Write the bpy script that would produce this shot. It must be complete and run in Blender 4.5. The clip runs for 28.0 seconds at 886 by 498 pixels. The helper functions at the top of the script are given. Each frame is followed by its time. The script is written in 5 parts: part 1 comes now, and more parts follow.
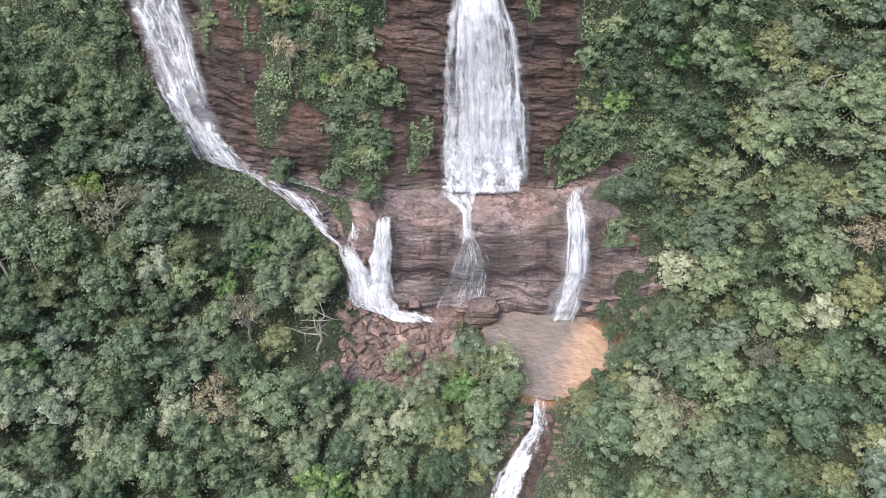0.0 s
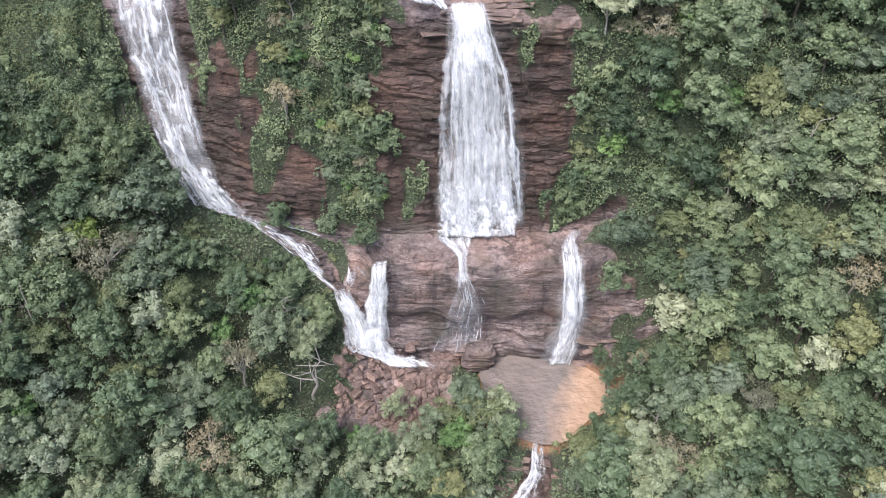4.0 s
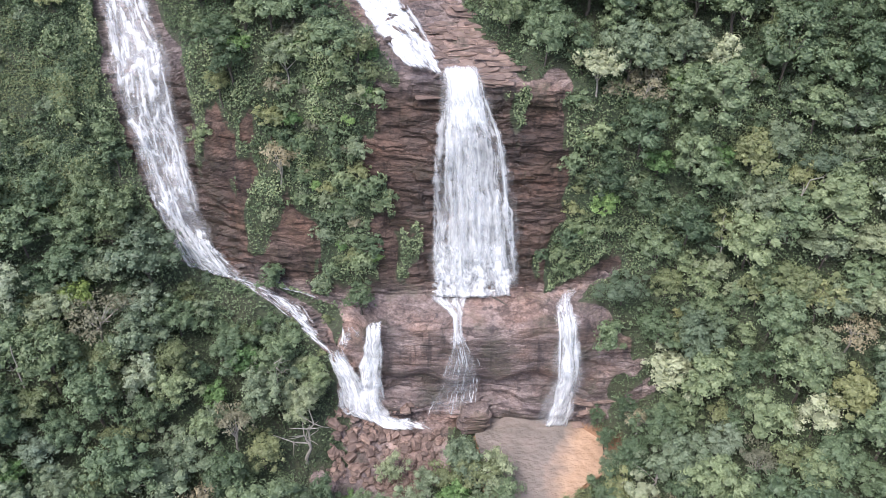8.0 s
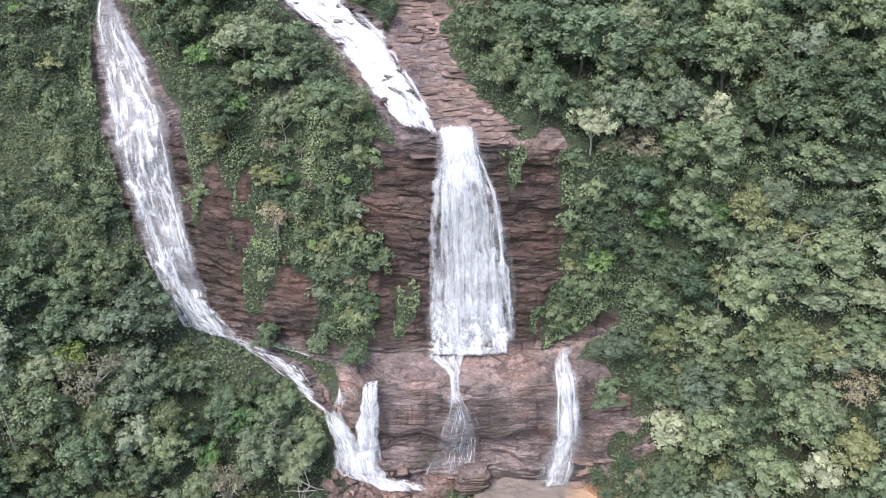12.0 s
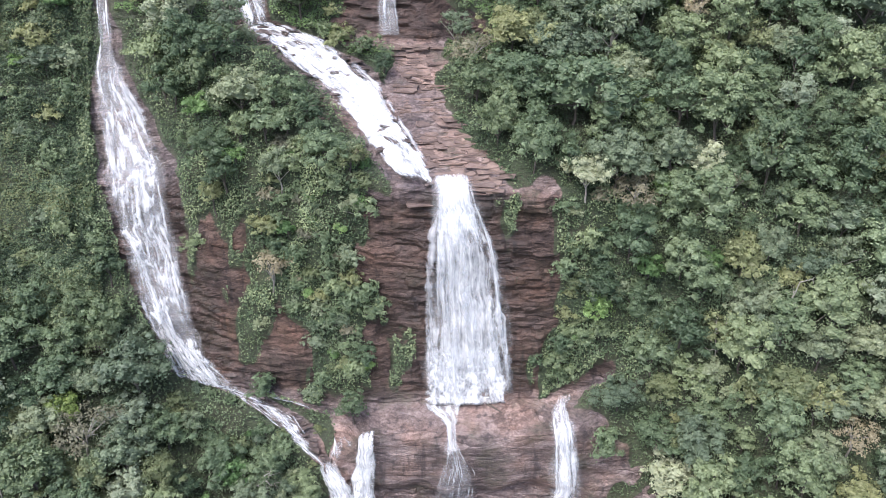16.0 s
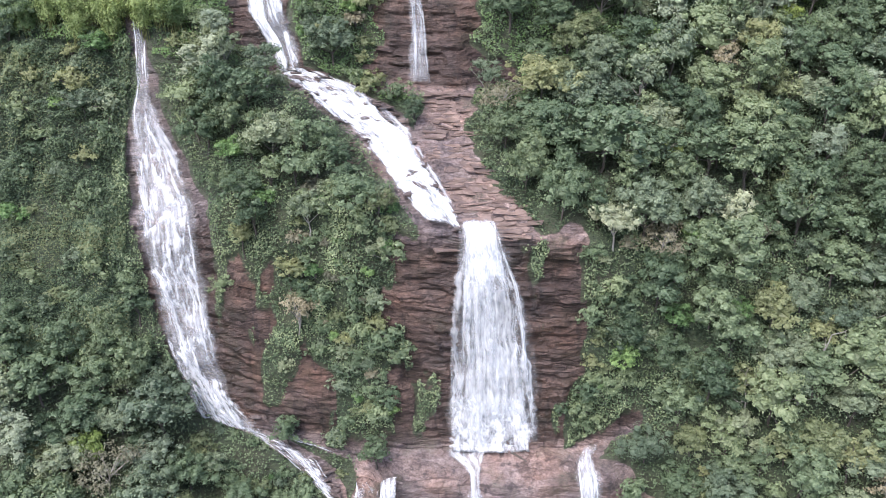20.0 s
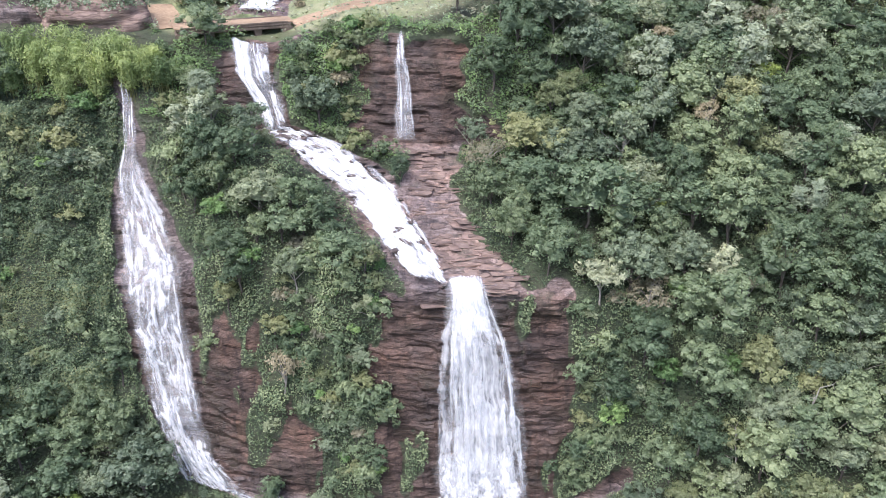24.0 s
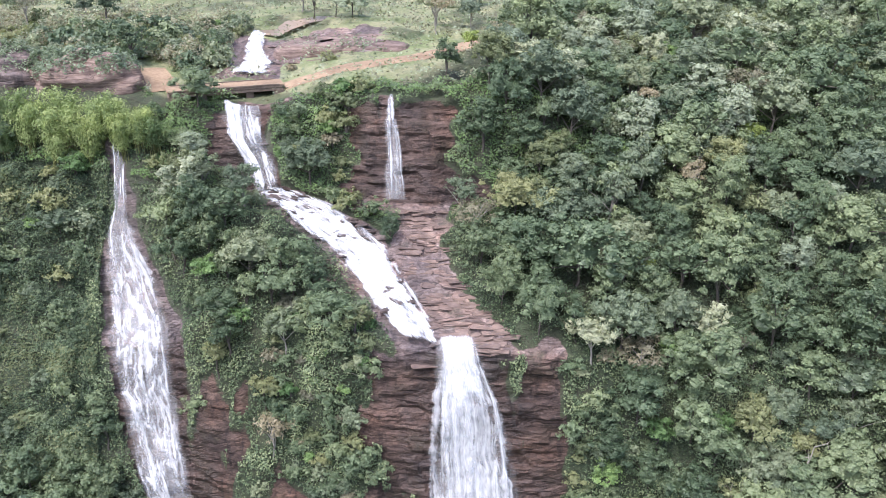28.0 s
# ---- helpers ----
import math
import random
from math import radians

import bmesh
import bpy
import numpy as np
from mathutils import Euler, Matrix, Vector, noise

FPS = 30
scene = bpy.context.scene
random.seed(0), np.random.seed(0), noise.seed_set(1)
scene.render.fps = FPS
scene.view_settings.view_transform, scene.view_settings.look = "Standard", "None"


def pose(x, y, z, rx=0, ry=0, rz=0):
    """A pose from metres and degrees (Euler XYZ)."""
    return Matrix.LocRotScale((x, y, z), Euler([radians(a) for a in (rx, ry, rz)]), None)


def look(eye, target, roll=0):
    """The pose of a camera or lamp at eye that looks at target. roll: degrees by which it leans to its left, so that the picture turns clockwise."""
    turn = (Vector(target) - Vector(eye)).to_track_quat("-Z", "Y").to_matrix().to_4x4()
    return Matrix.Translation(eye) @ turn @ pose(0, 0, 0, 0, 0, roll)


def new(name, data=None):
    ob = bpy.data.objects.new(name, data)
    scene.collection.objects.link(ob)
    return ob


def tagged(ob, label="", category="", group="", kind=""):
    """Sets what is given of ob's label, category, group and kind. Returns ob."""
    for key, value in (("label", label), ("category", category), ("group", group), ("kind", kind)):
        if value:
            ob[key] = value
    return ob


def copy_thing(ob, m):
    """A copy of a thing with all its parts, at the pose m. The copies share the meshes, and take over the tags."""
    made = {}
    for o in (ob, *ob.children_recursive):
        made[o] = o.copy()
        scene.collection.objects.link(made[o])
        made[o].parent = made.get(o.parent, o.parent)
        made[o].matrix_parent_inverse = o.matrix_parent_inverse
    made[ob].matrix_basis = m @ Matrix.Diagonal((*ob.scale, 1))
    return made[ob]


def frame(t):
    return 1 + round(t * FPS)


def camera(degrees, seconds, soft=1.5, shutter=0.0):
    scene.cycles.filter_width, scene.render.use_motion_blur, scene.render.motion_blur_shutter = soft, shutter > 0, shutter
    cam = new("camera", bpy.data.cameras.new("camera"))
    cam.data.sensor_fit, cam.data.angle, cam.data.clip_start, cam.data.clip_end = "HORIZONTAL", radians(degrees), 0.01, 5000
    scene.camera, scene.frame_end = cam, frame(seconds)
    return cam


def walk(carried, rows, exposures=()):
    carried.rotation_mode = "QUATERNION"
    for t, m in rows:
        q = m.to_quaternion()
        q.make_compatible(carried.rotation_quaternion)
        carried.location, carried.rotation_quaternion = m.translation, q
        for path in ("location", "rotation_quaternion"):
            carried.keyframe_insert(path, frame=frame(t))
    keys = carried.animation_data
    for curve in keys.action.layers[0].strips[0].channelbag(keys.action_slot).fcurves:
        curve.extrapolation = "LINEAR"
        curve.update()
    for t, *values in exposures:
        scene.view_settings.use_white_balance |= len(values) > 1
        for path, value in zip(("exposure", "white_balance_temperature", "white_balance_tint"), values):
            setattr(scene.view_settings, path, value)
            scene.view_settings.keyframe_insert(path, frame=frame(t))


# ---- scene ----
# ---- the camera: a drone that hovers in front of the falls and tilts upwards ----
cam = camera(54.57, 28.0, soft=0.72)
EYE = (0.0, 0.0, 96.0)
# seconds, pitch, roll, yaw
TURNS = [
    (0.0, -47.00, -0.21, 0.70),
    (0.5, -46.58, -0.18, 0.63),
    (1.0, -46.30, -0.16, 0.57),
    (1.5, -46.01, -0.13, 0.54),
    (2.0, -45.74, -0.13, 0.48),
    (2.5, -45.46, -0.14, 0.42),
    (3.0, -45.09, -0.15, 0.37),
    (3.5, -44.59, -0.17, 0.33),
    (5.5, -42.56, -0.25, 0.12),
    (6.0, -42.05, -0.28, 0.08),
    (6.5, -41.54, -0.28, 0.01),
    (7.0, -41.05, -0.27, -0.06),
    (7.5, -40.56, -0.26, -0.11),
    (8.0, -40.05, -0.20, -0.20),
    (8.5, -39.55, -0.15, -0.29),
    (9.0, -39.07, -0.10, -0.35),
    (9.5, -38.59, -0.05, -0.42),
    (10.0, -38.11, -0.02, -0.47),
    (10.5, -37.63, 0.02, -0.53),
    (11.0, -37.15, 0.04, -0.58),
    (11.5, -36.67, 0.04, -0.62),
    (12.0, -36.19, -0.01, -0.65),
    (12.5, -35.70, -0.01, -0.71),
    (14.5, -33.77, 0.00, -0.87),
    (15.0, -33.35, 0.01, -0.90),
    (15.5, -33.19, 0.00, -0.94),
    (16.0, -32.97, 0.04, -1.01),
    (16.5, -32.77, 0.07, 1.69),
    (17.0, -32.49, 0.10, 1.97),
    (17.5, -32.10, 0.13, 1.91),
    (18.0, -31.69, 0.12, 1.85),
    (18.5, -31.28, 0.13, 2.37),
    (19.0, -30.87, 0.12, 1.70),
    (19.5, -30.42, 0.15, 1.25),
    (20.0, -29.96, 0.13, 1.02),
    (20.5, -29.52, 0.16, 0.79),
    (21.0, -29.06, 0.14, 0.63),
    (21.5, -28.58, 0.17, 0.51),
    (23.5, -26.70, 0.13, 0.09),
    (24.0, -26.22, 0.13, -0.00),
    (24.5, -25.75, 0.14, -0.10),
    (25.0, -25.25, 0.15, -0.21),
    (25.5, -24.76, 0.12, -0.29),
    (26.0, -24.27, 0.11, -0.38),
    (26.5, -23.76, 0.10, -0.46),
    (27.0, -23.28, 0.11, -0.54),
    (27.5, -22.76, 0.10, -0.63),
    (28.0, -22.26, 0.10, -0.69),
]
walk(cam, [(t, pose(*EYE, 90 + pitch, roll, yaw)) for t, pitch, roll, yaw in TURNS], [(0.0, 0.74, 6050, 14), (12.0, 0.79, 5930, 14), (28.0, 0.95, 5850, 17)])

# ---- light: a bright, thinly clouded sky ----
world = bpy.data.worlds.new("sky")
scene.world = world
world.use_nodes = True
nt = world.node_tree
nt.nodes.clear()
sky = nt.nodes.new("ShaderNodeTexSky")
sky.sky_type = "NISHITA"
sky.sun_disc = False
sky.sun_elevation, sky.sun_rotation = radians(62), radians(218)
sky.air_density, sky.dust_density, sky.ozone_density = 1.0, 4.0, 1.0
back = nt.nodes.new("ShaderNodeBackground")
back.inputs["Strength"].default_value = 0.15
out = nt.nodes.new("ShaderNodeOutputWorld")
nt.links.new(sky.outputs[0], back.inputs["Color"])
nt.links.new(back.outputs[0], out.inputs["Surface"])
sun = new("sun", bpy.data.lights.new("sun", "SUN"))
sun.data.energy, sun.data.angle, sun.data.color = 1.9, radians(25), (1.0, 0.96, 0.9)
sun.matrix_world = look((-70, 0, 235), (0, 90, 20))

# ---- materials ----


class Nodes:
    """A small helper to wire a node material."""

    def __init__(self, name):
        self.mat = bpy.data.materials.new(name)
        self.mat.use_nodes = True
        self.tree = self.mat.node_tree
        self.tree.nodes.clear()
        self.out = self.add("ShaderNodeOutputMaterial")

    def add(self, kind, **sockets):
        node = self.tree.nodes.new(kind)
        for key, value in sockets.items():
            self.put(node.inputs[key.replace("_", " ")], value)
        return node

    def put(self, socket, value):
        if isinstance(value, bpy.types.NodeSocket):
            self.tree.links.new(value, socket)
        else:
            socket.default_value = value

    def coords(self, scale=(1, 1, 1)):
        m = self.add("ShaderNodeMapping", Vector=self.add("ShaderNodeTexCoord").outputs["Object"])
        m.inputs["Scale"].default_value = scale
        return m.outputs[0]

    def noise(self, vector, scale, detail=4.0, rough=0.55):
        return self.add("ShaderNodeTexNoise", Vector=vector, Scale=scale, Detail=detail, Roughness=rough).outputs["Fac"]

    def ramp(self, fac, *stops):
        node = self.add("ShaderNodeValToRGB", Fac=fac)
        el = node.color_ramp.elements
        while len(el) < len(stops):
            el.new(0.5)
        for e, (p, c) in zip(el, stops):
            e.position = p
            e.color = (c, c, c, 1) if isinstance(c, (int, float)) else (*c, 1)
        return node.outputs["Color"]

    def mix(self, fac, a, b, blend="MIX"):
        node = self.add("ShaderNodeMix")
        node.data_type, node.blend_type = "RGBA", blend
        for i, v in ((0, fac), (6, a), (7, b)):
            if isinstance(v, tuple) and len(v) == 3:
                v = (*v, 1)
            self.put(node.inputs[i], v)
        return node.outputs[2]

    def math(self, op, a, b=0.0):
        node = self.add("ShaderNodeMath")
        node.operation = op
        self.put(node.inputs[0], a)
        self.put(node.inputs[1], b)
        return node.outputs[0]

    def bump(self, height, strength, distance):
        return self.add("ShaderNodeBump", Height=height, Strength=strength, Distance=distance).outputs[0]

    def attribute(self, name):
        node = self.add("ShaderNodeAttribute")
        node.attribute_name = name
        return node.outputs["Fac"]

    def surface(self, shader):
        self.tree.links.new(shader, self.out.inputs["Surface"])
        return self.mat


def rock_colour(n):
    """Layered reddish-brown sandstone: bands, stains, pale and dark patches. Returns colour and relief."""
    warp = n.noise(n.coords((0.25, 0.25, 0.25)), 1.0, 3)
    patch = n.noise(n.coords((0.1, 0.1, 0.16)), 1.0, 5, 0.62)
    grain = n.noise(n.coords((2.2, 2.2, 5)), 1.0, 7, 0.75)
    bands = n.noise(n.coords((0.55, 0.55, 4.5)), 1.0, 5, 0.65)
    bent = n.add("ShaderNodeVectorMath", )
    bent.operation = "ADD"
    n.put(bent.inputs[0], n.coords((0.3, 0.3, 1.5)))
    n.put(bent.inputs[1], n.add("ShaderNodeTexNoise", Vector=n.coords((0.5, 0.5, 0.9)), Scale=1.0, Detail=6.0).outputs["Color"])
    cells = n.add("ShaderNodeTexVoronoi", Vector=bent.outputs[0], Scale=1.0)
    tone_cell = n.add("ShaderNodeSeparateColor", Color=cells.outputs["Color"]).outputs[0]
    crack = n.add("ShaderNodeTexVoronoi", Vector=bent.outputs[0], Scale=1.0)
    crack.feature = "DISTANCE_TO_EDGE"
    gap = n.ramp(crack.outputs["Distance"], (0.0, 0.0), (0.07, 1.0))
    mixed = n.math("ADD", n.math("MULTIPLY", tone_cell, 0.12), n.math("ADD", n.math("MULTIPLY", grain, 0.5), n.math("MULTIPLY", bands, 0.42)))
    base = n.ramp(mixed, (0.33, (0.07, 0.058, 0.052)), (0.43, (0.13, 0.1, 0.087)), (0.53, (0.235, 0.185, 0.166)), (0.67, (0.44, 0.37, 0.335)))
    base = n.mix(n.math("SUBTRACT", 0.2, n.math("MULTIPLY", gap, 0.2)), base, (0.014, 0.011, 0.01))
    tone = n.ramp(patch, (0.34, (0.48, 0.48, 0.53)), (0.5, (0.92, 0.9, 0.9)), (0.66, (1.12, 0.95, 0.85)))
    base = n.mix(1.0, base, tone, "MULTIPLY")
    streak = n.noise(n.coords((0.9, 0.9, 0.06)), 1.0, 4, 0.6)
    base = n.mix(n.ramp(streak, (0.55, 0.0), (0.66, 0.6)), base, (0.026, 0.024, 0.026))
    base = n.mix(n.math("MULTIPLY", n.ramp(warp, (0.52, 0.0), (0.66, 0.65)), n.ramp(grain, (0.4, 0.2), (0.6, 1.0))), base, (0.07, 0.075, 0.04))
    height = n.math("ADD", n.math("MULTIPLY", n.math("ADD", tone_cell, gap), 0.28), n.math("ADD", n.math("MULTIPLY", bands, 0.3), n.math("MULTIPLY", grain, 0.4)))
    return base, height


def rock_material(name, wet=0.0, pale=0.0):
    n = Nodes(name)
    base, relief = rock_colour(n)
    if pale:
        base = n.mix(pale, base, n.ramp(n.noise(n.coords((0.5, 0.5, 4)), 1.0, 5), (0.35, (0.15, 0.095, 0.075)), (0.65, (0.44, 0.32, 0.255))))
    shade = n.ramp(n.add("ShaderNodeObjectInfo").outputs["Random"], (0.0, (0.6, 0.6, 0.62)), (0.6, (0.85, 0.84, 0.83)), (1.0, (1.15, 1.12, 1.1)))
    base = n.mix(1.0, base, shade if not wet else (0.6, 0.58, 0.57), "MULTIPLY")
    b = n.add("ShaderNodeBsdfPrincipled", Base_Color=base, Roughness=0.75 - 0.4 * wet, Normal=n.bump(relief, 0.8, 0.25))
    return n.surface(b.outputs[0])


def ground_material():
    """Leaf litter and moss, grass on the plateau, sandstone where the rock is bare."""
    n = Nodes("ground")
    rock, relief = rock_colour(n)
    # dry walls are darkened for brown varnish and their shade; scoured ledges lightened for wet sheen
    rock = n.mix(n.attribute("scour"), n.mix(1.0, rock, (0.42, 0.345, 0.295), "MULTIPLY"), n.mix(1.0, rock, (1.06, 1.03, 1.03), "MULTIPLY"))
    wet = n.attribute("wet")
    rock = n.mix(n.math("MULTIPLY", wet, 0.5), rock, n.mix(1.0, rock, (0.42, 0.43, 0.47), "MULTIPLY"))
    big = n.noise(n.coords((0.2, 0.2, 0.2)), 1.0, 5, 0.6)
    fine = n.noise(n.coords((2.5, 2.5, 2.5)), 1.0, 6, 0.7)
    soil = n.mix(n.ramp(big, (0.4, 0.0), (0.6, 1.0)), (0.03, 0.042, 0.022), (0.055, 0.05, 0.033))
    soil = n.mix(n.ramp(fine, (0.35, 0.0), (0.7, 1.0)), soil, (0.07, 0.09, 0.042))
    grass = n.mix(n.ramp(big, (0.38, 0.0), (0.62, 1.0)), (0.2, 0.25, 0.1), (0.36, 0.345, 0.2))
    grass = n.mix(n.ramp(fine, (0.4, 0.0), (0.7, 0.7)), grass, (0.18, 0.2, 0.1))
    soil = n.mix(n.attribute("grass"), soil, grass)
    mask = n.ramp(n.math("ADD", n.attribute("rock"), n.math("MULTIPLY", n.math("SUBTRACT", fine, 0.5), 0.7)), (0.42, 0.0), (0.55, 1.0))
    sand = n.attribute("sand")
    col = n.mix(mask, soil, rock)
    col = n.mix(sand, col, n.ramp(fine, (0.3, (0.2, 0.105, 0.055)), (0.7, (0.36, 0.21, 0.12))))
    rough = n.math("SUBTRACT", 0.85, n.math("MULTIPLY", wet, 0.56))
    b = n.add("ShaderNodeBsdfPrincipled", Base_Color=col, Roughness=rough, Normal=n.bump(n.math("ADD", relief, fine), 0.75, 0.3))
    return n.surface(b.outputs[0])


def leaf_material(name, dark, mid, light, through_light=0.22):
    """Foliage: each plant and each leaf varies in tone."""
    n = Nodes(name)
    one = n.add("ShaderNodeObjectInfo").outputs["Random"]
    leaf = n.add("ShaderNodeNewGeometry").outputs["Random Per Island"]
    patch = n.noise(n.coords((0.35, 0.35, 0.35)), 1.0, 3)
    fine = n.noise(n.coords((4.5, 4.5, 4.5)), 1.0, 3)
    # 'tone' also darkens clump hearts and hollows and lightens tops, as light would
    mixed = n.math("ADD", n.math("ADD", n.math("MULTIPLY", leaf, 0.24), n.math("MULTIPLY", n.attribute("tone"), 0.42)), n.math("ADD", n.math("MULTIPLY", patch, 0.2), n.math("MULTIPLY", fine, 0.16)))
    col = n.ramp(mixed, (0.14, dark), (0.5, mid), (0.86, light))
    tint = n.ramp(one, (0.0, (0.58, 0.66, 0.6)), (0.25, (0.82, 0.88, 0.78)), (0.6, (1.06, 1.08, 0.96)), (1.0, (1.42, 1.34, 1.14)))
    col = n.mix(1.0, col, tint, "MULTIPLY")
    b = n.add("ShaderNodeBsdfPrincipled", Base_Color=col, Roughness=0.5)
    b.inputs["Specular IOR Level"].default_value = 0.35
    t = n.add("ShaderNodeBsdfTranslucent", Color=n.mix(1.0, col, (1.2, 1.25, 0.7), "MULTIPLY"))
    m = n.add("ShaderNodeMixShader", Fac=through_light)
    n.put(m.inputs[1], b.outputs[0])
    n.put(m.inputs[2], t.outputs[0])
    return n.surface(m.outputs[0])


def bark_material(name, dark, light):
    n = Nodes(name)
    g = n.noise(n.coords((6, 6, 1.2)), 1.0, 5, 0.65)
    col = n.ramp(g, (0.3, dark), (0.7, light))
    b = n.add("ShaderNodeBsdfPrincipled", Base_Color=col, Roughness=0.85, Normal=n.bump(g, 0.6, 0.05))
    return n.surface(b.outputs[0])


def white_water_material(name, cover, streak=9.0, soft=0.16, along=0.16, most=1.0, white=0.78, tier=0.0, period=5.0):
    """Falling water: opaque white foam in ragged threads, clear gaps between them.
    UV: metres across and along the fall; attribute 'edge' thins the margins. tier: how strongly the water
    bursts white on each ledge and thins below it, period: metres from ledge to ledge."""
    n = Nodes(name)
    uv = n.add("ShaderNodeTexCoord").outputs["UV"]

    def stretched(sx, sy):
        m = n.add("ShaderNodeMapping", Vector=uv)
        m.inputs["Scale"].default_value = (sx, sy, 1)
        return m.outputs[0]
    threads = n.noise(stretched(streak * 0.5, along), 1.0, 5, 0.62)
    broad = n.noise(stretched(0.55, 0.09), 1.0, 5, 0.6)
    froth = n.noise(stretched(1.5, 0.7), 1.0, 7, 0.7)
    mass = n.math("ADD", n.math("MULTIPLY", threads, 0.36), n.math("ADD", n.math("MULTIPLY", broad, 0.5), n.math("MULTIPLY", froth, 0.24)))
    if tier:
        # ledges lie at uneven heights across the fall, in arcs
        v = n.add("ShaderNodeSeparateXYZ", Vector=uv).outputs["Y"]
        shift = n.noise(stretched(0.5, 0.16), 1.0, 3, 0.55)
        step = n.math("FRACT", n.math("ADD", n.math("DIVIDE", v, period), n.math("MULTIPLY", shift, 3.4)))
        burst = n.math("MULTIPLY", n.math("POWER", n.math("SUBTRACT", 1.0, step), 1.6), n.math("MINIMUM", n.math("MULTIPLY", step, 5.0), 1.0))
        lace = n.noise(stretched(0.95, 0.55), 1.0, 4, 0.6)
        mass = n.math("ADD", mass, n.math("MULTIPLY", n.math("SUBTRACT", lace, 0.5), 1.6 * tier))
        mass = n.math("ADD", mass, n.math("MULTIPLY", n.math("SUBTRACT", burst, 0.33), tier))
    mass = n.math("ADD", mass, n.math("MULTIPLY", n.math("SUBTRACT", n.attribute("edge"), 1.0), 0.3))
    low = 0.53 - 0.25 * (cover - 0.5)
    fac = n.ramp(mass, (max(low - soft, 0.01), 0.0), (low, 0.5 * most), (min(low + soft, 0.99), most))
    col = n.ramp(n.math("ADD", n.math("MULTIPLY", threads, 0.5), n.math("MULTIPLY", froth, 0.5)), (0.4, (0.72 * white, 0.75 * white, 0.79 * white)), (0.58, (white, white, 0.99 * white)))
    b = n.add("ShaderNodeBsdfPrincipled", Base_Color=col, Roughness=0.6, Normal=n.bump(n.math("ADD", threads, froth), 0.35, 0.12))
    t = n.add("ShaderNodeBsdfTransparent")
    m = n.add("ShaderNodeMixShader", Fac=fac)
    n.put(m.inputs[1], t.outputs[0])
    n.put(m.inputs[2], b.outputs[0])
    return n.surface(m.outputs[0])


def pool_material():
    """Silty pool: brown-grey where deep and rippled, orange where the sand bar shows."""
    n = Nodes("pool_water")
    c = n.coords()
    sep = n.add("ShaderNodeSeparateXYZ", Vector=c)
    wob = n.noise(c, 0.25, 4)
    bar = n.math("ADD", n.math("MULTIPLY", n.math("SUBTRACT", sep.outputs["X"], 15.2), 0.16), n.math("ADD", n.math("MULTIPLY", n.math("SUBTRACT", 71.0, sep.outputs["Y"]), 0.05), n.math("MULTIPLY", n.math("SUBTRACT", wob, 0.5), 0.9)))
    deep = n.ramp(wob, (0.35, (0.19, 0.162, 0.14)), (0.65, (0.26, 0.215, 0.185)))
    sand = n.ramp(n.noise(n.coords((0.7, 0.5, 1)), 1.0, 4), (0.35, (0.4, 0.265, 0.175)), (0.65, (0.5, 0.34, 0.23)))
    col = n.mix(n.ramp(bar, (-0.12, 0.0), (0.6, 1.0)), deep, sand)
    waves = n.noise(n.coords((1.0, 1.3, 1)), 1.0, 3, 0.5)
    b = n.add("ShaderNodeBsdfPrincipled", Base_Color=col, Roughness=0.1, IOR=1.45, Normal=n.bump(waves, 1.0, 0.4))
    return n.surface(b.outputs[0])


def plain_material(name, a, b, scale=3.0, rough=0.8, bump=0.3):
    n = Nodes(name)
    g = n.noise(n.coords(), scale, 5, 0.65)
    big = n.noise(n.coords(), scale * 0.12, 4)
    col = n.mix(n.ramp(big, (0.35, 0.0), (0.65, 0.7)), n.ramp(g, (0.3, a), (0.7, b)), tuple(0.6 * v for v in a))
    s = n.add("ShaderNodeBsdfPrincipled", Base_Color=col, Roughness=rough, Normal=n.bump(g, bump, 0.1))
    return n.surface(s.outputs[0])


M_GROUND = ground_material()
M_ROCK = rock_material("sandstone")
M_WET = rock_material("wet_sandstone", wet=0.8)
M_SLAB = rock_material("pale_sandstone", pale=0.6)
M_POOL = pool_material()
M_FALL = white_water_material("white_water", 0.4, streak=6.0, along=0.09, soft=0.2, white=0.86, tier=0.12, period=9.0)
M_THICK = white_water_material("thick_white_water", 0.68, streak=6.0, along=0.35, soft=0.13, white=0.92)
M_MIST = white_water_material("thin_spray", 0.5, streak=10.0, along=0.06, soft=0.16, most=0.24)
M_VEIL = white_water_material("thin_water_veil", 0.5, streak=7.0, along=0.05, soft=0.24, most=0.42, white=0.8)
M_BROKEN = white_water_material("broken_white_water", 0.08, streak=4.5, along=0.22, soft=0.17, white=0.86, tier=0.24, period=5.0)
M_TORN = white_water_material("torn_white_water", 0.5, streak=3.2, along=0.9, soft=0.09, white=0.9)
M_STREAM = white_water_material("stream_water", 0.2, streak=2.6, along=0.8, soft=0.1, white=0.88)
M_STRAND = white_water_material("white_strand", 0.45, streak=5.0, along=0.2, soft=0.22, most=0.78, white=0.92)
M_RIVER = plain_material("brown_river", (0.32, 0.23, 0.15), (0.42, 0.31, 0.21), 0.8, 0.35, 0.1)
M_ROAD = plain_material("dirt_track", (0.3, 0.2, 0.12), (0.48, 0.35, 0.23), 2.0, 0.95)
M_CONCRETE = plain_material("weathered_concrete", (0.16, 0.12, 0.09), (0.3, 0.24, 0.19), 2.5, 0.9)
M_BARK = bark_material("bark", (0.06, 0.05, 0.04), (0.15, 0.13, 0.105))
M_PALEBARK = bark_material("pale_bark", (0.2, 0.18, 0.15), (0.42, 0.39, 0.34))
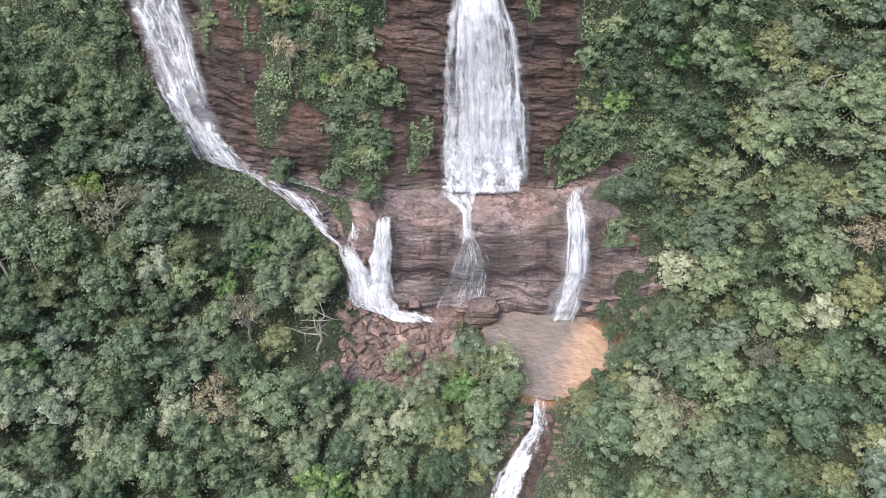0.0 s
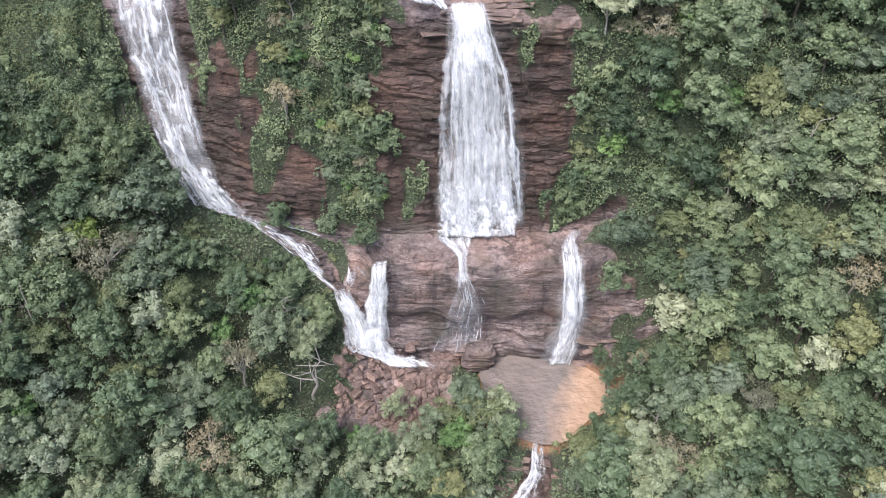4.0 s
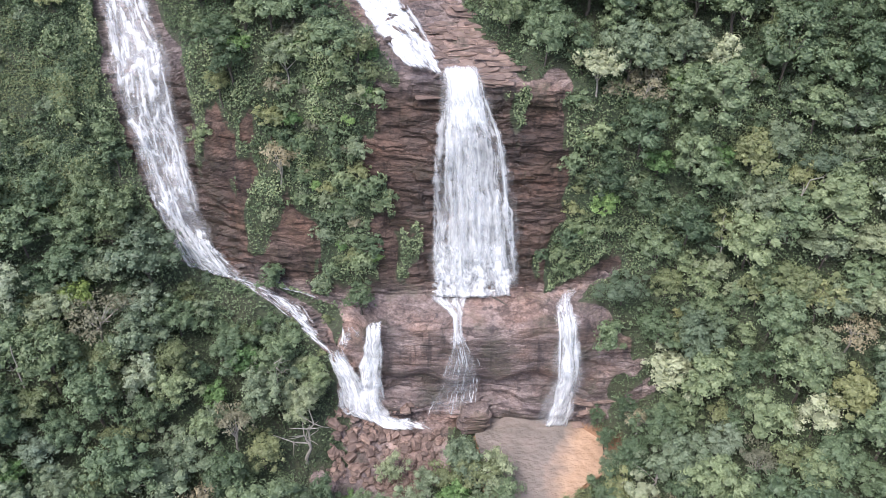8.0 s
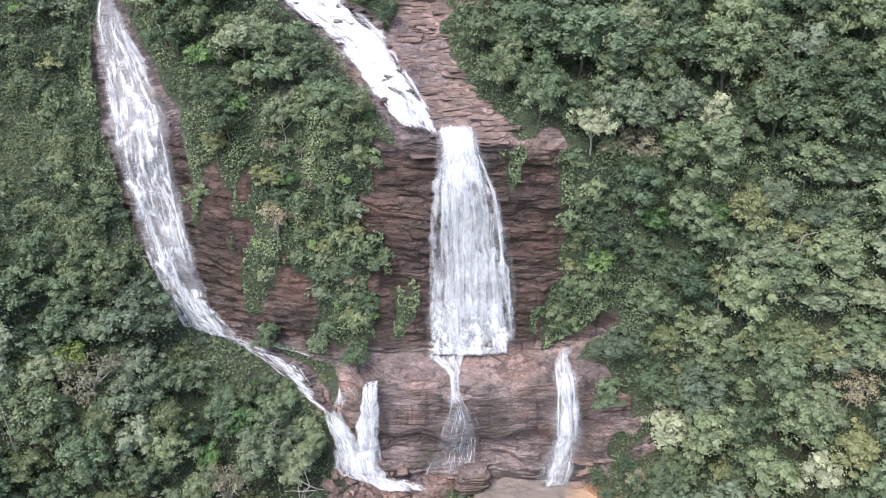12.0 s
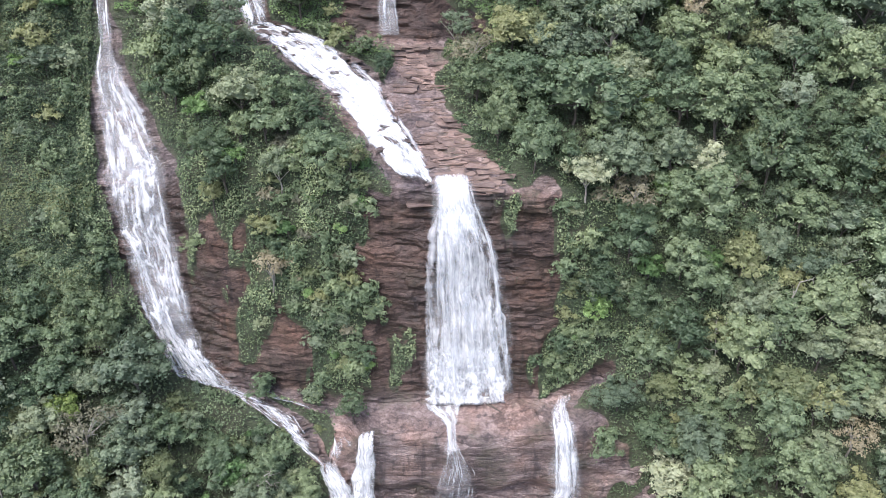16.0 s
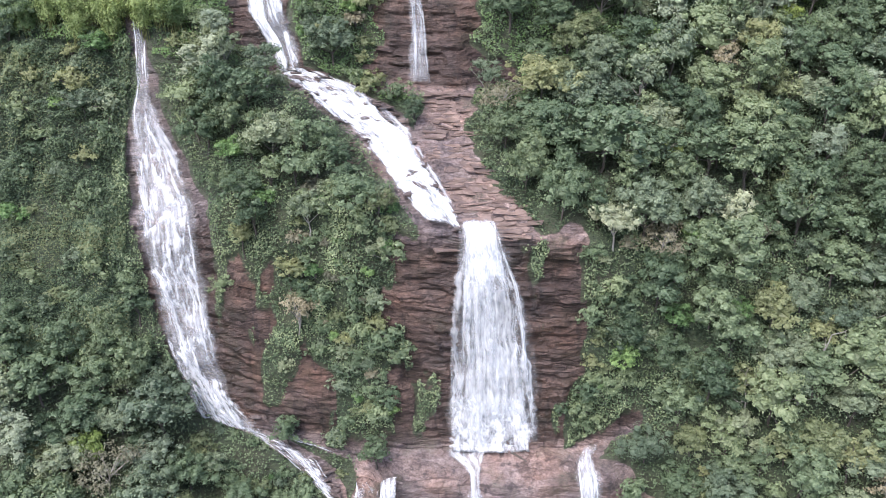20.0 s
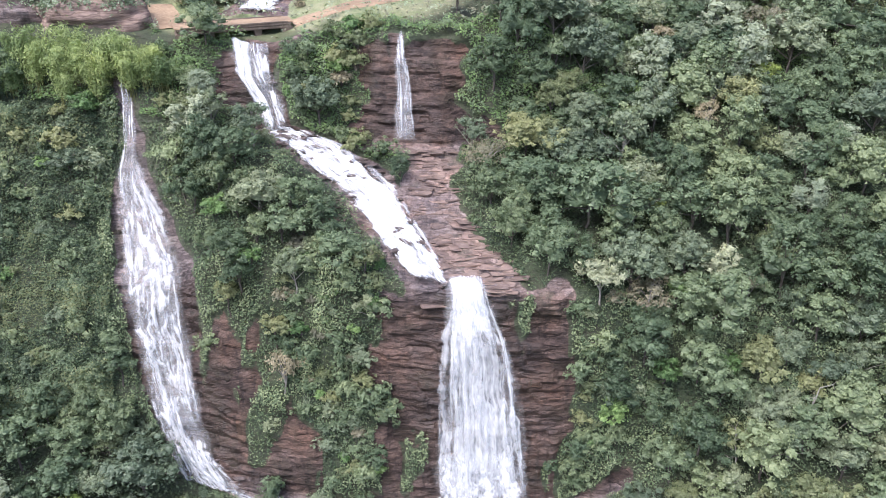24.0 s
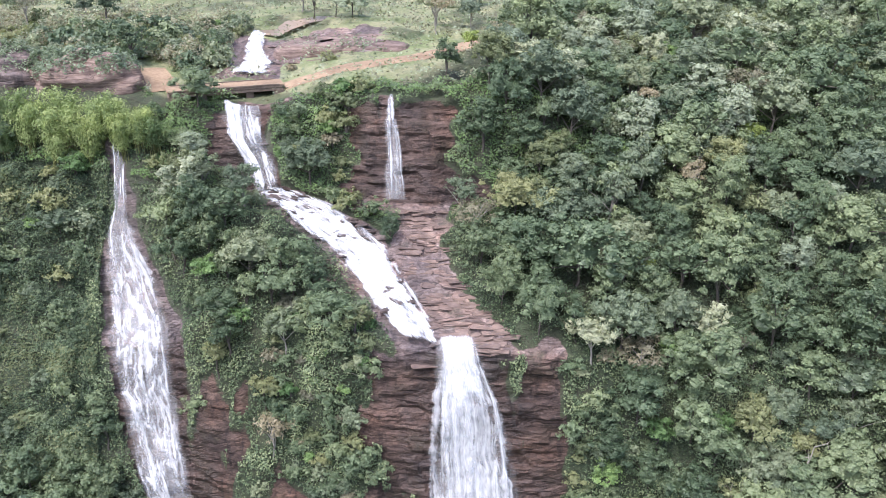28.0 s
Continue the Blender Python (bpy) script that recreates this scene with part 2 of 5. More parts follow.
M_CULM = bark_material("bamboo_culm", (0.12, 0.13, 0.04), (0.25, 0.24, 0.09))
M_WHITE = plain_material("white_paint", (0.7, 0.7, 0.68), (0.82, 0.82, 0.8), 4.0, 0.5, 0.05)
LEAVES = {
    "mid": leaf_material("green_leaves", (0.08, 0.11, 0.066), (0.168, 0.215, 0.132), (0.31, 0.37, 0.24)),
    "dark": leaf_material("dark_green_leaves", (0.055, 0.08, 0.048), (0.115, 0.155, 0.094), (0.22, 0.275, 0.17)),
    "grey": leaf_material("grey_green_leaves", (0.095, 0.12, 0.082), (0.2, 0.238, 0.165), (0.335, 0.38, 0.275)),
    # 'shade' is a darkened leaf colour that paints the dim gaps under the crowns
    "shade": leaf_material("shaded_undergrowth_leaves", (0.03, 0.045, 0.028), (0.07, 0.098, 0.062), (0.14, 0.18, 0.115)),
    # 'pale' puts distance haze and sky light into the leaf colour
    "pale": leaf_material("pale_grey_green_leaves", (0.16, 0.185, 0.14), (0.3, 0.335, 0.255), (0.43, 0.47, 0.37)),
    "olive": leaf_material("olive_leaves", (0.1, 0.112, 0.06), (0.2, 0.22, 0.12), (0.33, 0.355, 0.21)),
    "dry": leaf_material("dry_brown_leaves", (0.13, 0.115, 0.085), (0.245, 0.22, 0.165), (0.37, 0.345, 0.27)),
    "bright": leaf_material("bright_green_leaves", (0.075, 0.125, 0.05), (0.16, 0.25, 0.1), (0.29, 0.41, 0.18)),
    "yellow": leaf_material("yellow_green_leaves", (0.14, 0.17, 0.05), (0.28, 0.34, 0.1), (0.45, 0.5, 0.18)),
    "bamboo": leaf_material("bamboo_leaves", (0.12, 0.165, 0.065), (0.235, 0.3, 0.13), (0.4, 0.46, 0.215)),
}

# ---- the lie of the land: cross-sections from the valley floor up to the plateau ----
# stations across the valley (x), and for each line along the slope its y and z there
STATION = [-120, -75, -48, -40, -32, -24, -14, -8, 0, 8, 14, 19, 26, 40, 70, 120]
LINES = [
    ("valley", [5] * 16,
     [12, 4, -4, -6, -10, -12, -15, -17, -18, -18, -17, -15, -12, -8, 4, 14]),
    ("lower_stream", [50] * 16,
     [20, 10, 4, 2, 0, -2, -4, -5.2, -5.6, -5.6, -5, -3, 0, 4, 12, 22]),
    ("pool_near_bank", [64] * 16,
     [26, 16, 9, 6, 4, 1, -1.8, -2.4, -1.8, -1.0, -1.0, -0.8, 3, 9, 18, 28]),
    ("cliff_base", [78, 78, 80, 81, 82, 82, 77.5, 77.2, 77.2, 77.2, 77.2, 77, 76, 74, 72, 70],
     [34, 24, 16, 14, 12, 9, 2, -0.6, -1, -1, -1, -1, 5, 14, 24, 34]),
    ("ledge_lip", [84, 84, 86, 86.5, 86, 84, 80.5, 80, 80, 80, 80, 80, 79.5, 80, 80, 80],
     [40, 30, 22, 19, 17, 14, 9.5, 14.8, 15.4, 15.4, 15.6, 16.4, 13, 22, 32, 42]),
    ("ledge_back", [90, 90, 89.5, 89, 88, 86.5, 85.5, 85, 85, 85, 85, 85, 84.5, 87, 88, 90],
     [46, 36, 24.5, 21, 18.5, 17.5, 15.6, 16.6, 16.7, 16.7, 16.8, 18, 22, 30, 42, 52]),
    ("cliff_top", [100, 100, 98, 97.5, 97, 95, 93, 91, 90, 90, 90, 91, 94, 98, 102, 106],
     [58, 50, 44, 42, 44, 48, 48, 46.4, 45.7, 45.7, 45, 44, 42, 46, 56, 64]),
    ("mid_slope", [108, 108, 106, 105.5, 105, 104, 104, 104, 104, 104, 105, 106, 108, 110, 114, 118],
     [64, 60, 57, 55.5, 57, 57.5, 54.0, 53.4, 53.2, 53.6, 54.5, 55, 55, 57, 64, 70]),
    ("upper_foot", [116, 116, 114, 113, 113, 113, 113, 112.5, 112, 112, 113, 114, 116, 120, 124, 128],
     [70, 68, 66.5, 65, 63, 58.2, 58.2, 57.2, 57, 57.6, 60, 60.5, 61, 63, 69, 74]),
    ("plateau_lip", [122, 122, 119, 118.5, 118.5, 119, 118.5, 118, 117.5, 118, 119.5, 122, 126, 132, 138, 145],
     [74, 73, 71.5, 70, 68.8, 68.4, 71, 70.4, 70, 70.6, 71, 69, 68, 69.5, 73, 78]),
    ("track", [130, 130, 127, 126, 125, 125, 127, 128, 130, 132, 134, 137, 140, 146, 152, 160],
     [76, 75, 72, 71, 69.6, 69.4, 72, 72.5, 73, 73.4, 73.4, 73, 73, 73.5, 76, 80]),
    ("plateau", [165] * 16,
     [77, 76, 76, 75.6, 75.4, 75.1, 75.2, 75.3, 75.4, 75.5, 75.5, 76, 76, 76, 78, 82]),
    ("far_plateau", [260] * 16,
     [78, 77, 77, 77, 77, 77, 77, 77, 77, 77, 77, 77, 78, 78, 80, 84]),
]
LINE_Y = np.array([line[1] for line in LINES], float)
LINE_Z = np.array([line[2] for line in LINES], float)


def section(x):
    """y and z of every line at x (arrays: lines by places)."""
    x = np.atleast_1d(np.asarray(x, float))
    y = np.array([np.interp(x, STATION, row) for row in LINE_Y])
    z = np.array([np.interp(x, STATION, row) for row in LINE_Z])
    return y, z


def slope_point(x, s):
    """The place on the slope at x, s lines up from the valley floor."""
    x, s = np.broadcast_arrays(np.asarray(x, float), np.asarray(s, float))
    y, z = section(x.ravel())
    k = np.clip(np.floor(s.ravel()).astype(int), 0, len(LINES) - 2)
    f = s.ravel() - k
    i = np.arange(len(k))
    yy = y[k, i] * (1 - f) + y[k + 1, i] * f
    zz = z[k, i] * (1 - f) + z[k + 1, i] * f
    return np.stack([x.ravel(), yy, zz], -1).reshape(*x.shape, 3)


def ground_at(x, y):
    """Height of the ground and the number of lines up the slope at (x, y)."""
    yy, zz = section(x)
    s = float(np.interp(y, yy[:, 0], np.arange(len(LINES))))
    return float(np.interp(y, yy[:, 0], zz[:, 0])), s

# ---- noise on arrays ----
TABLE = np.random.RandomState(5).rand(64, 64, 64)


def vnoise(p, scale, seed=0, steps=False):
    """Value noise in 0..1 at places p, lattice of the given metres (a number or three). steps: no blending along z."""
    q = np.asarray(p, float) / np.asarray(scale, float) + seed * 17.37
    i = np.floor(q).astype(int)
    f = q - i
    f = f * f * (3 - 2 * f)
    if steps == "blocks":
        f = np.clip((f - 0.5) * 5 + 0.5, 0, 1)
    elif steps:
        f[..., 2] = np.clip((f[..., 2] - 0.86) / 0.14, 0, 1)
    total = 0
    for a in (0, 1):
        for b in (0, 1):
            for c in (0, 1):
                w = (f[..., 0] if a else 1 - f[..., 0]) * (f[..., 1] if b else 1 - f[..., 1]) * (f[..., 2] if c else 1 - f[..., 2])
                total = total + w * TABLE[(i[..., 0] + a) % 64, (i[..., 1] + b) % 64, (i[..., 2] + c) % 64]
    return total


def fbm(p, scale, seed=0):
    s = np.asarray(scale, float)
    return 0.55 * vnoise(p, s, seed) + 0.3 * vnoise(p, s / 2.1, seed + 1) + 0.15 * vnoise(p, s / 4.3, seed + 2)


def band(v, a, b, soft):
    """1 between a and b, falling to 0 over soft."""
    return np.clip((v - a) / soft + 0.5, 0, 1) * np.clip((b - v) / soft + 0.5, 0, 1)


# ---- the water courses: (lines up the slope, left edge x, right edge x), from the top down ----
COURSES = {
    "main_fall": [(6.12, -0.3, 5.0), (6.0, 0.1, 5.7), (5.79, -0.5, 8.2), (5.37, -1.1, 10.1), (5.04, -1.7, 11.8)],
    "slide": [(8.08, -25.2, -20.6), (7.9, -25.4, -16.4), (7.55, -22.2, -9.6), (7.2, -18.4, -7.0), (6.85, -13.4, -4.4), (6.5, -9.8, -1.8), (6.2, -6.4, 0.9), (6.06, -4.4, 1.6)],
    "upper_fall": [(9.3, -30.0, -24.2), (9.08, -29.4, -24.0), (8.6, -28.8, -22.9), (8.3, -26.4, -21.8), (8.02, -25.0, -20.9)],
    "side_fall": [(9.02, -6.3, -5.4), (8.5, -6.4, -4.4), (7.97, -6.9, -3.7)],
    "top_cascade": [(10.74, -32.0, -29.2), (10.5, -31.5, -27.3), (10.32, -31.0, -25.0), (10.15, -33.0, -23.6)],
    "spring_fall": [(8.62, -42.6, -41.6), (8.2, -42.9, -41.0), (7.9, -42.9, -41.2), (7.5, -42.2, -40.8), (7.25, -42.0, -40.4), (7.0, -42.4, -39.2), (6.63, -42.7, -36.5), (6.13, -42.3, -33.1), (5.8, -40.7, -32.6), (5.49, -39.5, -31.7), (5.19, -36.9, -30.2), (5.0, -34.4, -26.5), (4.83, -30.0, -24.0)],
    "left_stream": [(5.12, -35.4, -27.4), (5.05, -33.2, -25.4), (4.98, -30.4, -23.8), (4.84, -28.0, -21.5), (4.66, -25.6, -17.8), (4.4, -22.2, -16.4), (4.12, -18.8, -14.9), (3.98, -16.8, -12.4)],
    "left_side_stream": [(5.04, -24.4, -20.8), (5.0, -22.0, -18.4), (4.96, -19.6, -16.0), (4.88, -16.6, -13.8)],
    "left_spout": [(4.48, -13.1, -12.6), (4.25, -13.0, -12.2), (4.02, -12.9, -11.9)],
    "left_chute": [(4.03, -15.0, -12.2), (3.9, -14.8, -12.0), (3.6, -13.9, -10.6), (3.25, -13.9, -9.2), (2.98, -14.2, -8.0)],
    "right_chute": [(4.07, -8.5, -7.1), (3.93, -10.2, -7.2), (3.6, -11.0, -7.5), (3.25, -12.0, -7.2), (2.98, -12.8, -5.4)],
    "shelf_run": [(4.4, -13.3, -11.4), (4.12, -13.8, -9.4), (3.96, -14.6, -8.8)],
    "froth_run": [(3.16, -14.0, -6.2), (3.03, -13.6, -3.8), (2.93, -11.4, -1.8), (2.82, -7.8, -0.2)],
    "middle_trickle": [(4.98, -1.6, 4.4), (4.72, -1.2, 3.8), (4.4, 1.0, 3.4), (4.0, 1.6, 3.2), (3.88, 1.4, 4.2), (3.7, 0.6, 5.9), (3.4, -0.8, 6.3), (3.1, -2.6, 6.4)],
    "right_low_fall": [(4.86, 16.4, 18.4), (4.5, 15.8, 17.6), (4.06, 15.4, 18.2), (3.53, 15.7, 19.3), (3.2, 14.6, 18.6), (2.96, 13.8, 17.9)],
    "outflow": [(2.14, 11.4, 14.8), (1.88, 11.2, 13.5), (1.67, 10.5, 13.8), (1.47, 8.2, 12.6), (1.27, 6.0, 11.2), (1.08, 4.4, 10.4), (0.8, 2.0, 9.8), (0.3, -3.0, 4.0)],
}


def course_edges(name, s):
    rows = np.array(sorted(COURSES[name]))
    inside = (s >= rows[0, 0]) & (s <= rows[-1, 0])
    return np.interp(s, rows[:, 0], rows[:, 1]), np.interp(s, rows[:, 0], rows[:, 2]), inside


def water_mask(x, s, margin):
    """1 in the water courses and within margin metres of them."""
    out = np.zeros(np.broadcast(x, s).shape)
    for name in COURSES:
        a, b, inside = course_edges(name, s)
        out = np.maximum(out, inside * band(x, a - margin, b + margin, 0.8))
    return out


def bank_edge(s):
    """Where the layered bank beside the slide ends and the scrub begins."""
    return np.interp(s, (6.0, 6.3, 6.6, 6.9, 7.15, 7.5), (10.5, 7.0, 3.8, 2.6, 0.6, -0.6))


def rock_mask(x, s):
    """1 where the sandstone is bare."""
    x, s = np.broadcast_arrays(np.asarray(x, float), np.asarray(s, float))
    p = np.stack([x, s * 12, x * 0], -1)
    wob = (fbm(p, 8.0, 3) - 0.5) * 17 + (fbm(p, 2.4, 8) - 0.5) * 5
    xs, ss = x + wob, s + wob * 0.03
    m = band(xs, -15.0, 22.5, 1.5) * band(ss, 2.9, 5.08, 0.12)              # ledge block
    m = np.maximum(m, band(xs, -7.6, 17.0, 2) * band(ss, 4.95, 6.02, 0.1))   # wall behind the main fall
    m = np.maximum(m, band(xs, -30, -20.5, 2) * band(ss, 4.95, 5.8, 0.1))   # red wall between the falls
    m = np.maximum(m, band(x + wob * 1.3, -24, -17, 2) * band(ss, 4.95, 5.3, 0.1))
    m = np.maximum(m, band(x + wob * 0.3, -4, bank_edge(s), 1.2) * band(ss, 5.8, 7.5, 0.1))   # layered bank beside the slide
    m = np.maximum(m, band(x + wob * 0.4, -5, 1.8, 1.5) * band(ss, 6.9, 8.1, 0.1))
    m = np.maximum(m, band(xs, -31, -21.5, 1.2) * band(ss, 8.0, 9.45, 0.1))
    m = np.maximum(m, band(xs, -8.6, 6.2, 1.2) * band(ss, 7.9, 9.0, 0.08))   # red wall of the side fall
    m = np.maximum(m, band(xs, -33, -9, 2) * band(ss, 10.3, 10.72, 0.08))    # slabs above the bridge
    m = np.maximum(m, band(xs, 19, 25, 2) * band(ss, 2.9, 3.6, 0.12))
    m = np.maximum(m, water_mask(x + wob * 0.25, s, 0.5))
    m = np.maximum(m, band(xs, -15, 0, 2) * band(ss, 2.15, 3.0, 0.15))       # boulder bed
    # creepers and tufts have taken hold here and there on the dry walls
    tuft = np.clip((fbm(p + 0.5 * wob[..., None], (3.4, 4.2, 3.4), 14) - 0.53) * 8, 0, 1) * band(s, 5.05, 6.1, 0.2) * (1 - water_mask(x, s, 1.0))
    return m * (1 - 0.9 * tuft)


def slope_normal(x, s):
    e = 0.02
    a = slope_point(x + 0.3, s) - slope_point(x - 0.3, s)
    b = slope_point(x, np.minimum(s + e, 11.99)) - slope_point(x, s - e)
    n = np.cross(a, b)
    n[n[..., 2] < 0] *= -1
    return n / np.linalg.norm(n, axis=-1, keepdims=True)


def relief(p, rock, s):
    """How far the ground stands out from the plain slope: ledges of layered rock, lumps of soil."""
    tilt = np.stack([p[..., 0], p[..., 1], p[..., 2] + 0.06 * p[..., 0] + 0.8 * (vnoise(p, 7.0, 41) - 0.5)], -1)
    lump = (fbm(p, 7.0, 11) - 0.5) * 2.6
    thick = (vnoise(tilt, (5.5, 5.5, 2.1), 2, True) - 0.5) * 0.7
    thin = (vnoise(tilt, (2.4, 2.4, 0.5), 4, True) - 0.5) * 0.34
    joint = (fbm(tilt, (1.0, 1.0, 0.5), 6) - 0.5) * 0.45
    slant = np.stack([p[..., 0] + 0.35 * p[..., 2], p[..., 1], tilt[..., 2]], -1)
    joint = joint + (vnoise(slant, (3.4, 4.0, 1.7), 51, "blocks") - 0.5) * 0.6 + (vnoise(slant, (1.5, 2.0, 0.8), 53, "blocks") - 0.5) * 0.24
    steep = band(s, 2.95, 4.05, 0.1) + band(s, 4.95, 6.1, 0.1) + band(s, 7.95, 9.05, 0.1)
    steep = 0.65 + 0.35 * np.clip(steep, 0, 1)
    soil = (fbm(p, 4.0, 20) - 0.5) * 1.4
    # the ledge block: a smooth brow above, an undercut, thin layers below
    wave = s + 0.05 * np.sin(p[..., 0] * 0.35) + 0.03 * np.sin(p[..., 0] * 0.9)
    brow = band(p[..., 0], -9, 20, 3) * (0.9 * band(wave, 3.5, 4.02, 0.12) - 0.7 * band(wave, 3.28, 3.47, 0.08))
    smooth_brow = band(wave, 3.48, 4.6, 0.1) * band(p[..., 0], -9, 20, 3)
    thick, thin, joint = thick * (1 - 0.9 * smooth_brow), thin * (1 - 0.72 * smooth_brow), joint * (1 - 0.74 * smooth_brow)
    lump = lump + brow / 0.7
    return rock * (lump * 0.7 + (thick + thin + joint) * steep) + (1 - rock) * (soil + lump * 0.6)


POOL = dict(x=13.6, y=70.9, rx=8.4, ry=7.1)


def pool_inside(x, y):
    a = np.arctan2(y - POOL["y"], x - POOL["x"])
    wob = 1 + 0.09 * np.sin(3 * a + 1) + 0.06 * np.sin(5 * a + 2)
    return np.hypot((x - POOL["x"]) / POOL["rx"], (y - POOL["y"]) / POOL["ry"]) / wob


# ---- building helpers ----


def mesh_from(name, verts, faces, smooth=False):
    """A mesh from arrays of places and of quads."""
    verts, faces = np.asarray(verts, np.float32), np.asarray(faces, np.int32)
    k = faces.shape[1]
    me = bpy.data.meshes.new(name)
    me.vertices.add(len(verts))
    me.vertices.foreach_set("co", verts.ravel())
    me.loops.add(faces.size)
    me.loops.foreach_set("vertex_index", faces.ravel())
    me.polygons.add(len(faces))
    me.polygons.foreach_set("loop_start", np.arange(0, faces.size, k, dtype=np.int32))
    me.update(calc_edges=True)
    me.polygons.foreach_set("use_smooth", np.full(len(faces), smooth))
    me.update()
    return me


def lattice(rows, cols):
    i = np.arange((rows - 1) * cols).reshape(rows - 1, cols)[:, :-1].ravel()
    return np.stack([i, i + 1, i + cols + 1, i + cols], -1)


def part(name, mesh, material, parent=None, label=""):
    """Links a mesh (or bmesh) as one object under its thing."""
    if isinstance(mesh, bmesh.types.BMesh):
        me = bpy.data.meshes.new(name)
        mesh.to_mesh(me)
        mesh.free()
        mesh = me
    if material is not None and not mesh.materials:
        mesh.materials.append(material)
    ob = new(name, mesh)
    ob.parent = parent
    if label:
        ob["label"] = label
    return ob


def tube(paths, sides=6):
    """Tapered round limbs: each path is a list of (x, y, z, radius)."""
    verts, faces = [], []
    for path in paths:
        path = np.array(path, float)
        d = np.gradient(path[:, :3], axis=0)
        d /= np.linalg.norm(d, axis=1, keepdims=True) + 1e-9
        side = np.cross(d, [0.31, 0.77, 0.12])
        side /= np.linalg.norm(side, axis=1, keepdims=True) + 1e-9
        up = np.cross(d, side)
        a = np.linspace(0, 2 * np.pi, sides, endpoint=False)
        ring = path[:, None, :3] + path[:, None, 3:] * (np.cos(a)[None, :, None] * side[:, None] + np.sin(a)[None, :, None] * up[:, None])
        base = len(verts)
        verts.extend(ring.reshape(-1, 3))
        for r in range(len(path) - 1):
            for k in range(sides):
                k2 = (k + 1) % sides
                faces.append((base + r * sides + k, base + r * sides + k2, base + (r + 1) * sides + k2, base + (r + 1) * sides + k))
    return mesh_from("limbs", np.array(verts), np.array(faces), True)


def leaves_at(rng, centre, normal, length, width):
    """Leaf sprays: a pointed blade each, round the given places. Returns verts and faces."""
    n = len(centre)
    normal = normal / (np.linalg.norm(normal, axis=1, keepdims=True) + 1e-9)
    t = np.cross(normal, rng.normal(size=(n, 3)))
    t /= np.linalg.norm(t, axis=1, keepdims=True) + 1e-9
    b = np.cross(normal, t)
    L, W = np.broadcast_to(length, n)[:, None] / 2, np.broadcast_to(width, n)[:, None] / 2
    v = np.stack([centre - t * L - b * W, centre - t * L + b * W, centre + t * L + normal * W * 0.3], 1)
    return v.reshape(-1, 3), np.arange(3 * n).reshape(n, 3)


def ball(rng, n):
    d = rng.normal(size=(n, 3))
    return d / np.linalg.norm(d, axis=1, keepdims=True)

# ---- ground ----
def spread(*pieces):
    return np.unique(np.concatenate([np.linspace(a, b, k) for a, b, k in pieces]))


GX = spread((-2500, -300, 9), (-300, -120, 13), (-120, -76, 18), (-76, -47, 42), (-47, 24, 237), (24, 60, 52), (60, 120, 25), (120, 300, 13), (300, 2500, 9))
GS = spread((0, 1, 16), (1, 2, 22), (2, 3, 34), (3, 4, 84), (4, 5, 26), (5, 6, 140), (6, 7, 50), (7, 8, 36), (8, 9, 60), (9, 10, 24), (10, 11, 46), (11, 12, 20))
gx, gs = np.meshgrid(GX, GS)
g_place = slope_point(gx, gs)
g_rock = rock_mask(gx, gs)
g_normal = slope_normal(gx, gs)
near = np.clip((200 - np.abs(gx)) / 80, 0, 1)
g_out = relief(g_place, g_rock, gs) * near
pool_d = pool_inside(g_place[..., 0], g_place[..., 1])
g_out *= np.where((gs < 2.98) & (pool_d < 1.3), np.clip((pool_d - 0.9) / 0.4, 0, 1), 1)
ROADLINE = [(-43.5, 132.5), (-40.4, 126.6), (-37, 121.6), (-23, 126.6), (-12.3, 130.2), (-0.5, 134.4), (7.7, 142.4), (14, 151), (19.5, 158.0), (24, 171), (30, 205)]
RIVER = [(-29.6, 155.5), (-28, 159.5), (-25, 164.5), (-20, 171)]


def line_distance(line, x, y):
    """Distance in plan from the places (x, y) to a line of points."""
    best = np.full(np.shape(x), 1e9)
    for (a, b), (c, d) in zip(line, line[1:]):
        t = np.clip(((x - a) * (c - a) + (y - b) * (d - b)) / ((c - a) ** 2 + (d - b) ** 2), 0, 1)
        best = np.minimum(best, np.hypot(x - a - t * (c - a), y - b - t * (d - b)))
    return best


g_road = line_distance(ROADLINE, g_place[..., 0], g_place[..., 1])
g_out *= np.where(gs > 8.9, np.clip((g_road - 2.2) / 3, 0, 1), 1)
g_place = g_place + g_normal * g_out[..., None]
g_river = line_distance(RIVER, g_place[..., 0], g_place[..., 1])
g_place[..., 2] -= np.clip((4.0 - g_river) / 1.0, 0, 1) * 0.9
bed = (gs < 2.98) & (pool_d < 1.12)
g_place[..., 2] = np.where(bed, np.minimum(g_place[..., 2], -0.9 + np.clip((pool_d - 0.85) / 0.27, 0, 1) ** 2 * 1.2), g_place[..., 2])
# the valley runs on behind, and the plateau runs on to the horizon
row0, row1 = g_place[0].copy(), g_place[-1].copy()
extra_front = []
for y in (-2500, -600, -150, -30):
    r = row0.copy()
    r[:, 1] = y
    r[:, 2] -= 0.03 * (5 - max(y, -600))
    extra_front.append(r)
extra_back = []
for y, z in ((330, 77), (500, 79), (1000, 82), (2500, 84), (4500, 80)):
    r = row1.copy()
    r[:, 1], r[:, 2] = y, z + 6 * vnoise(np.stack([r[:, 0], r[:, 0] * 0 + y, r[:, 0] * 0], -1), 250, 9)
    extra_back.append(r)
g_all = np.concatenate([np.array(extra_front), g_place, np.array(extra_back)], 0)


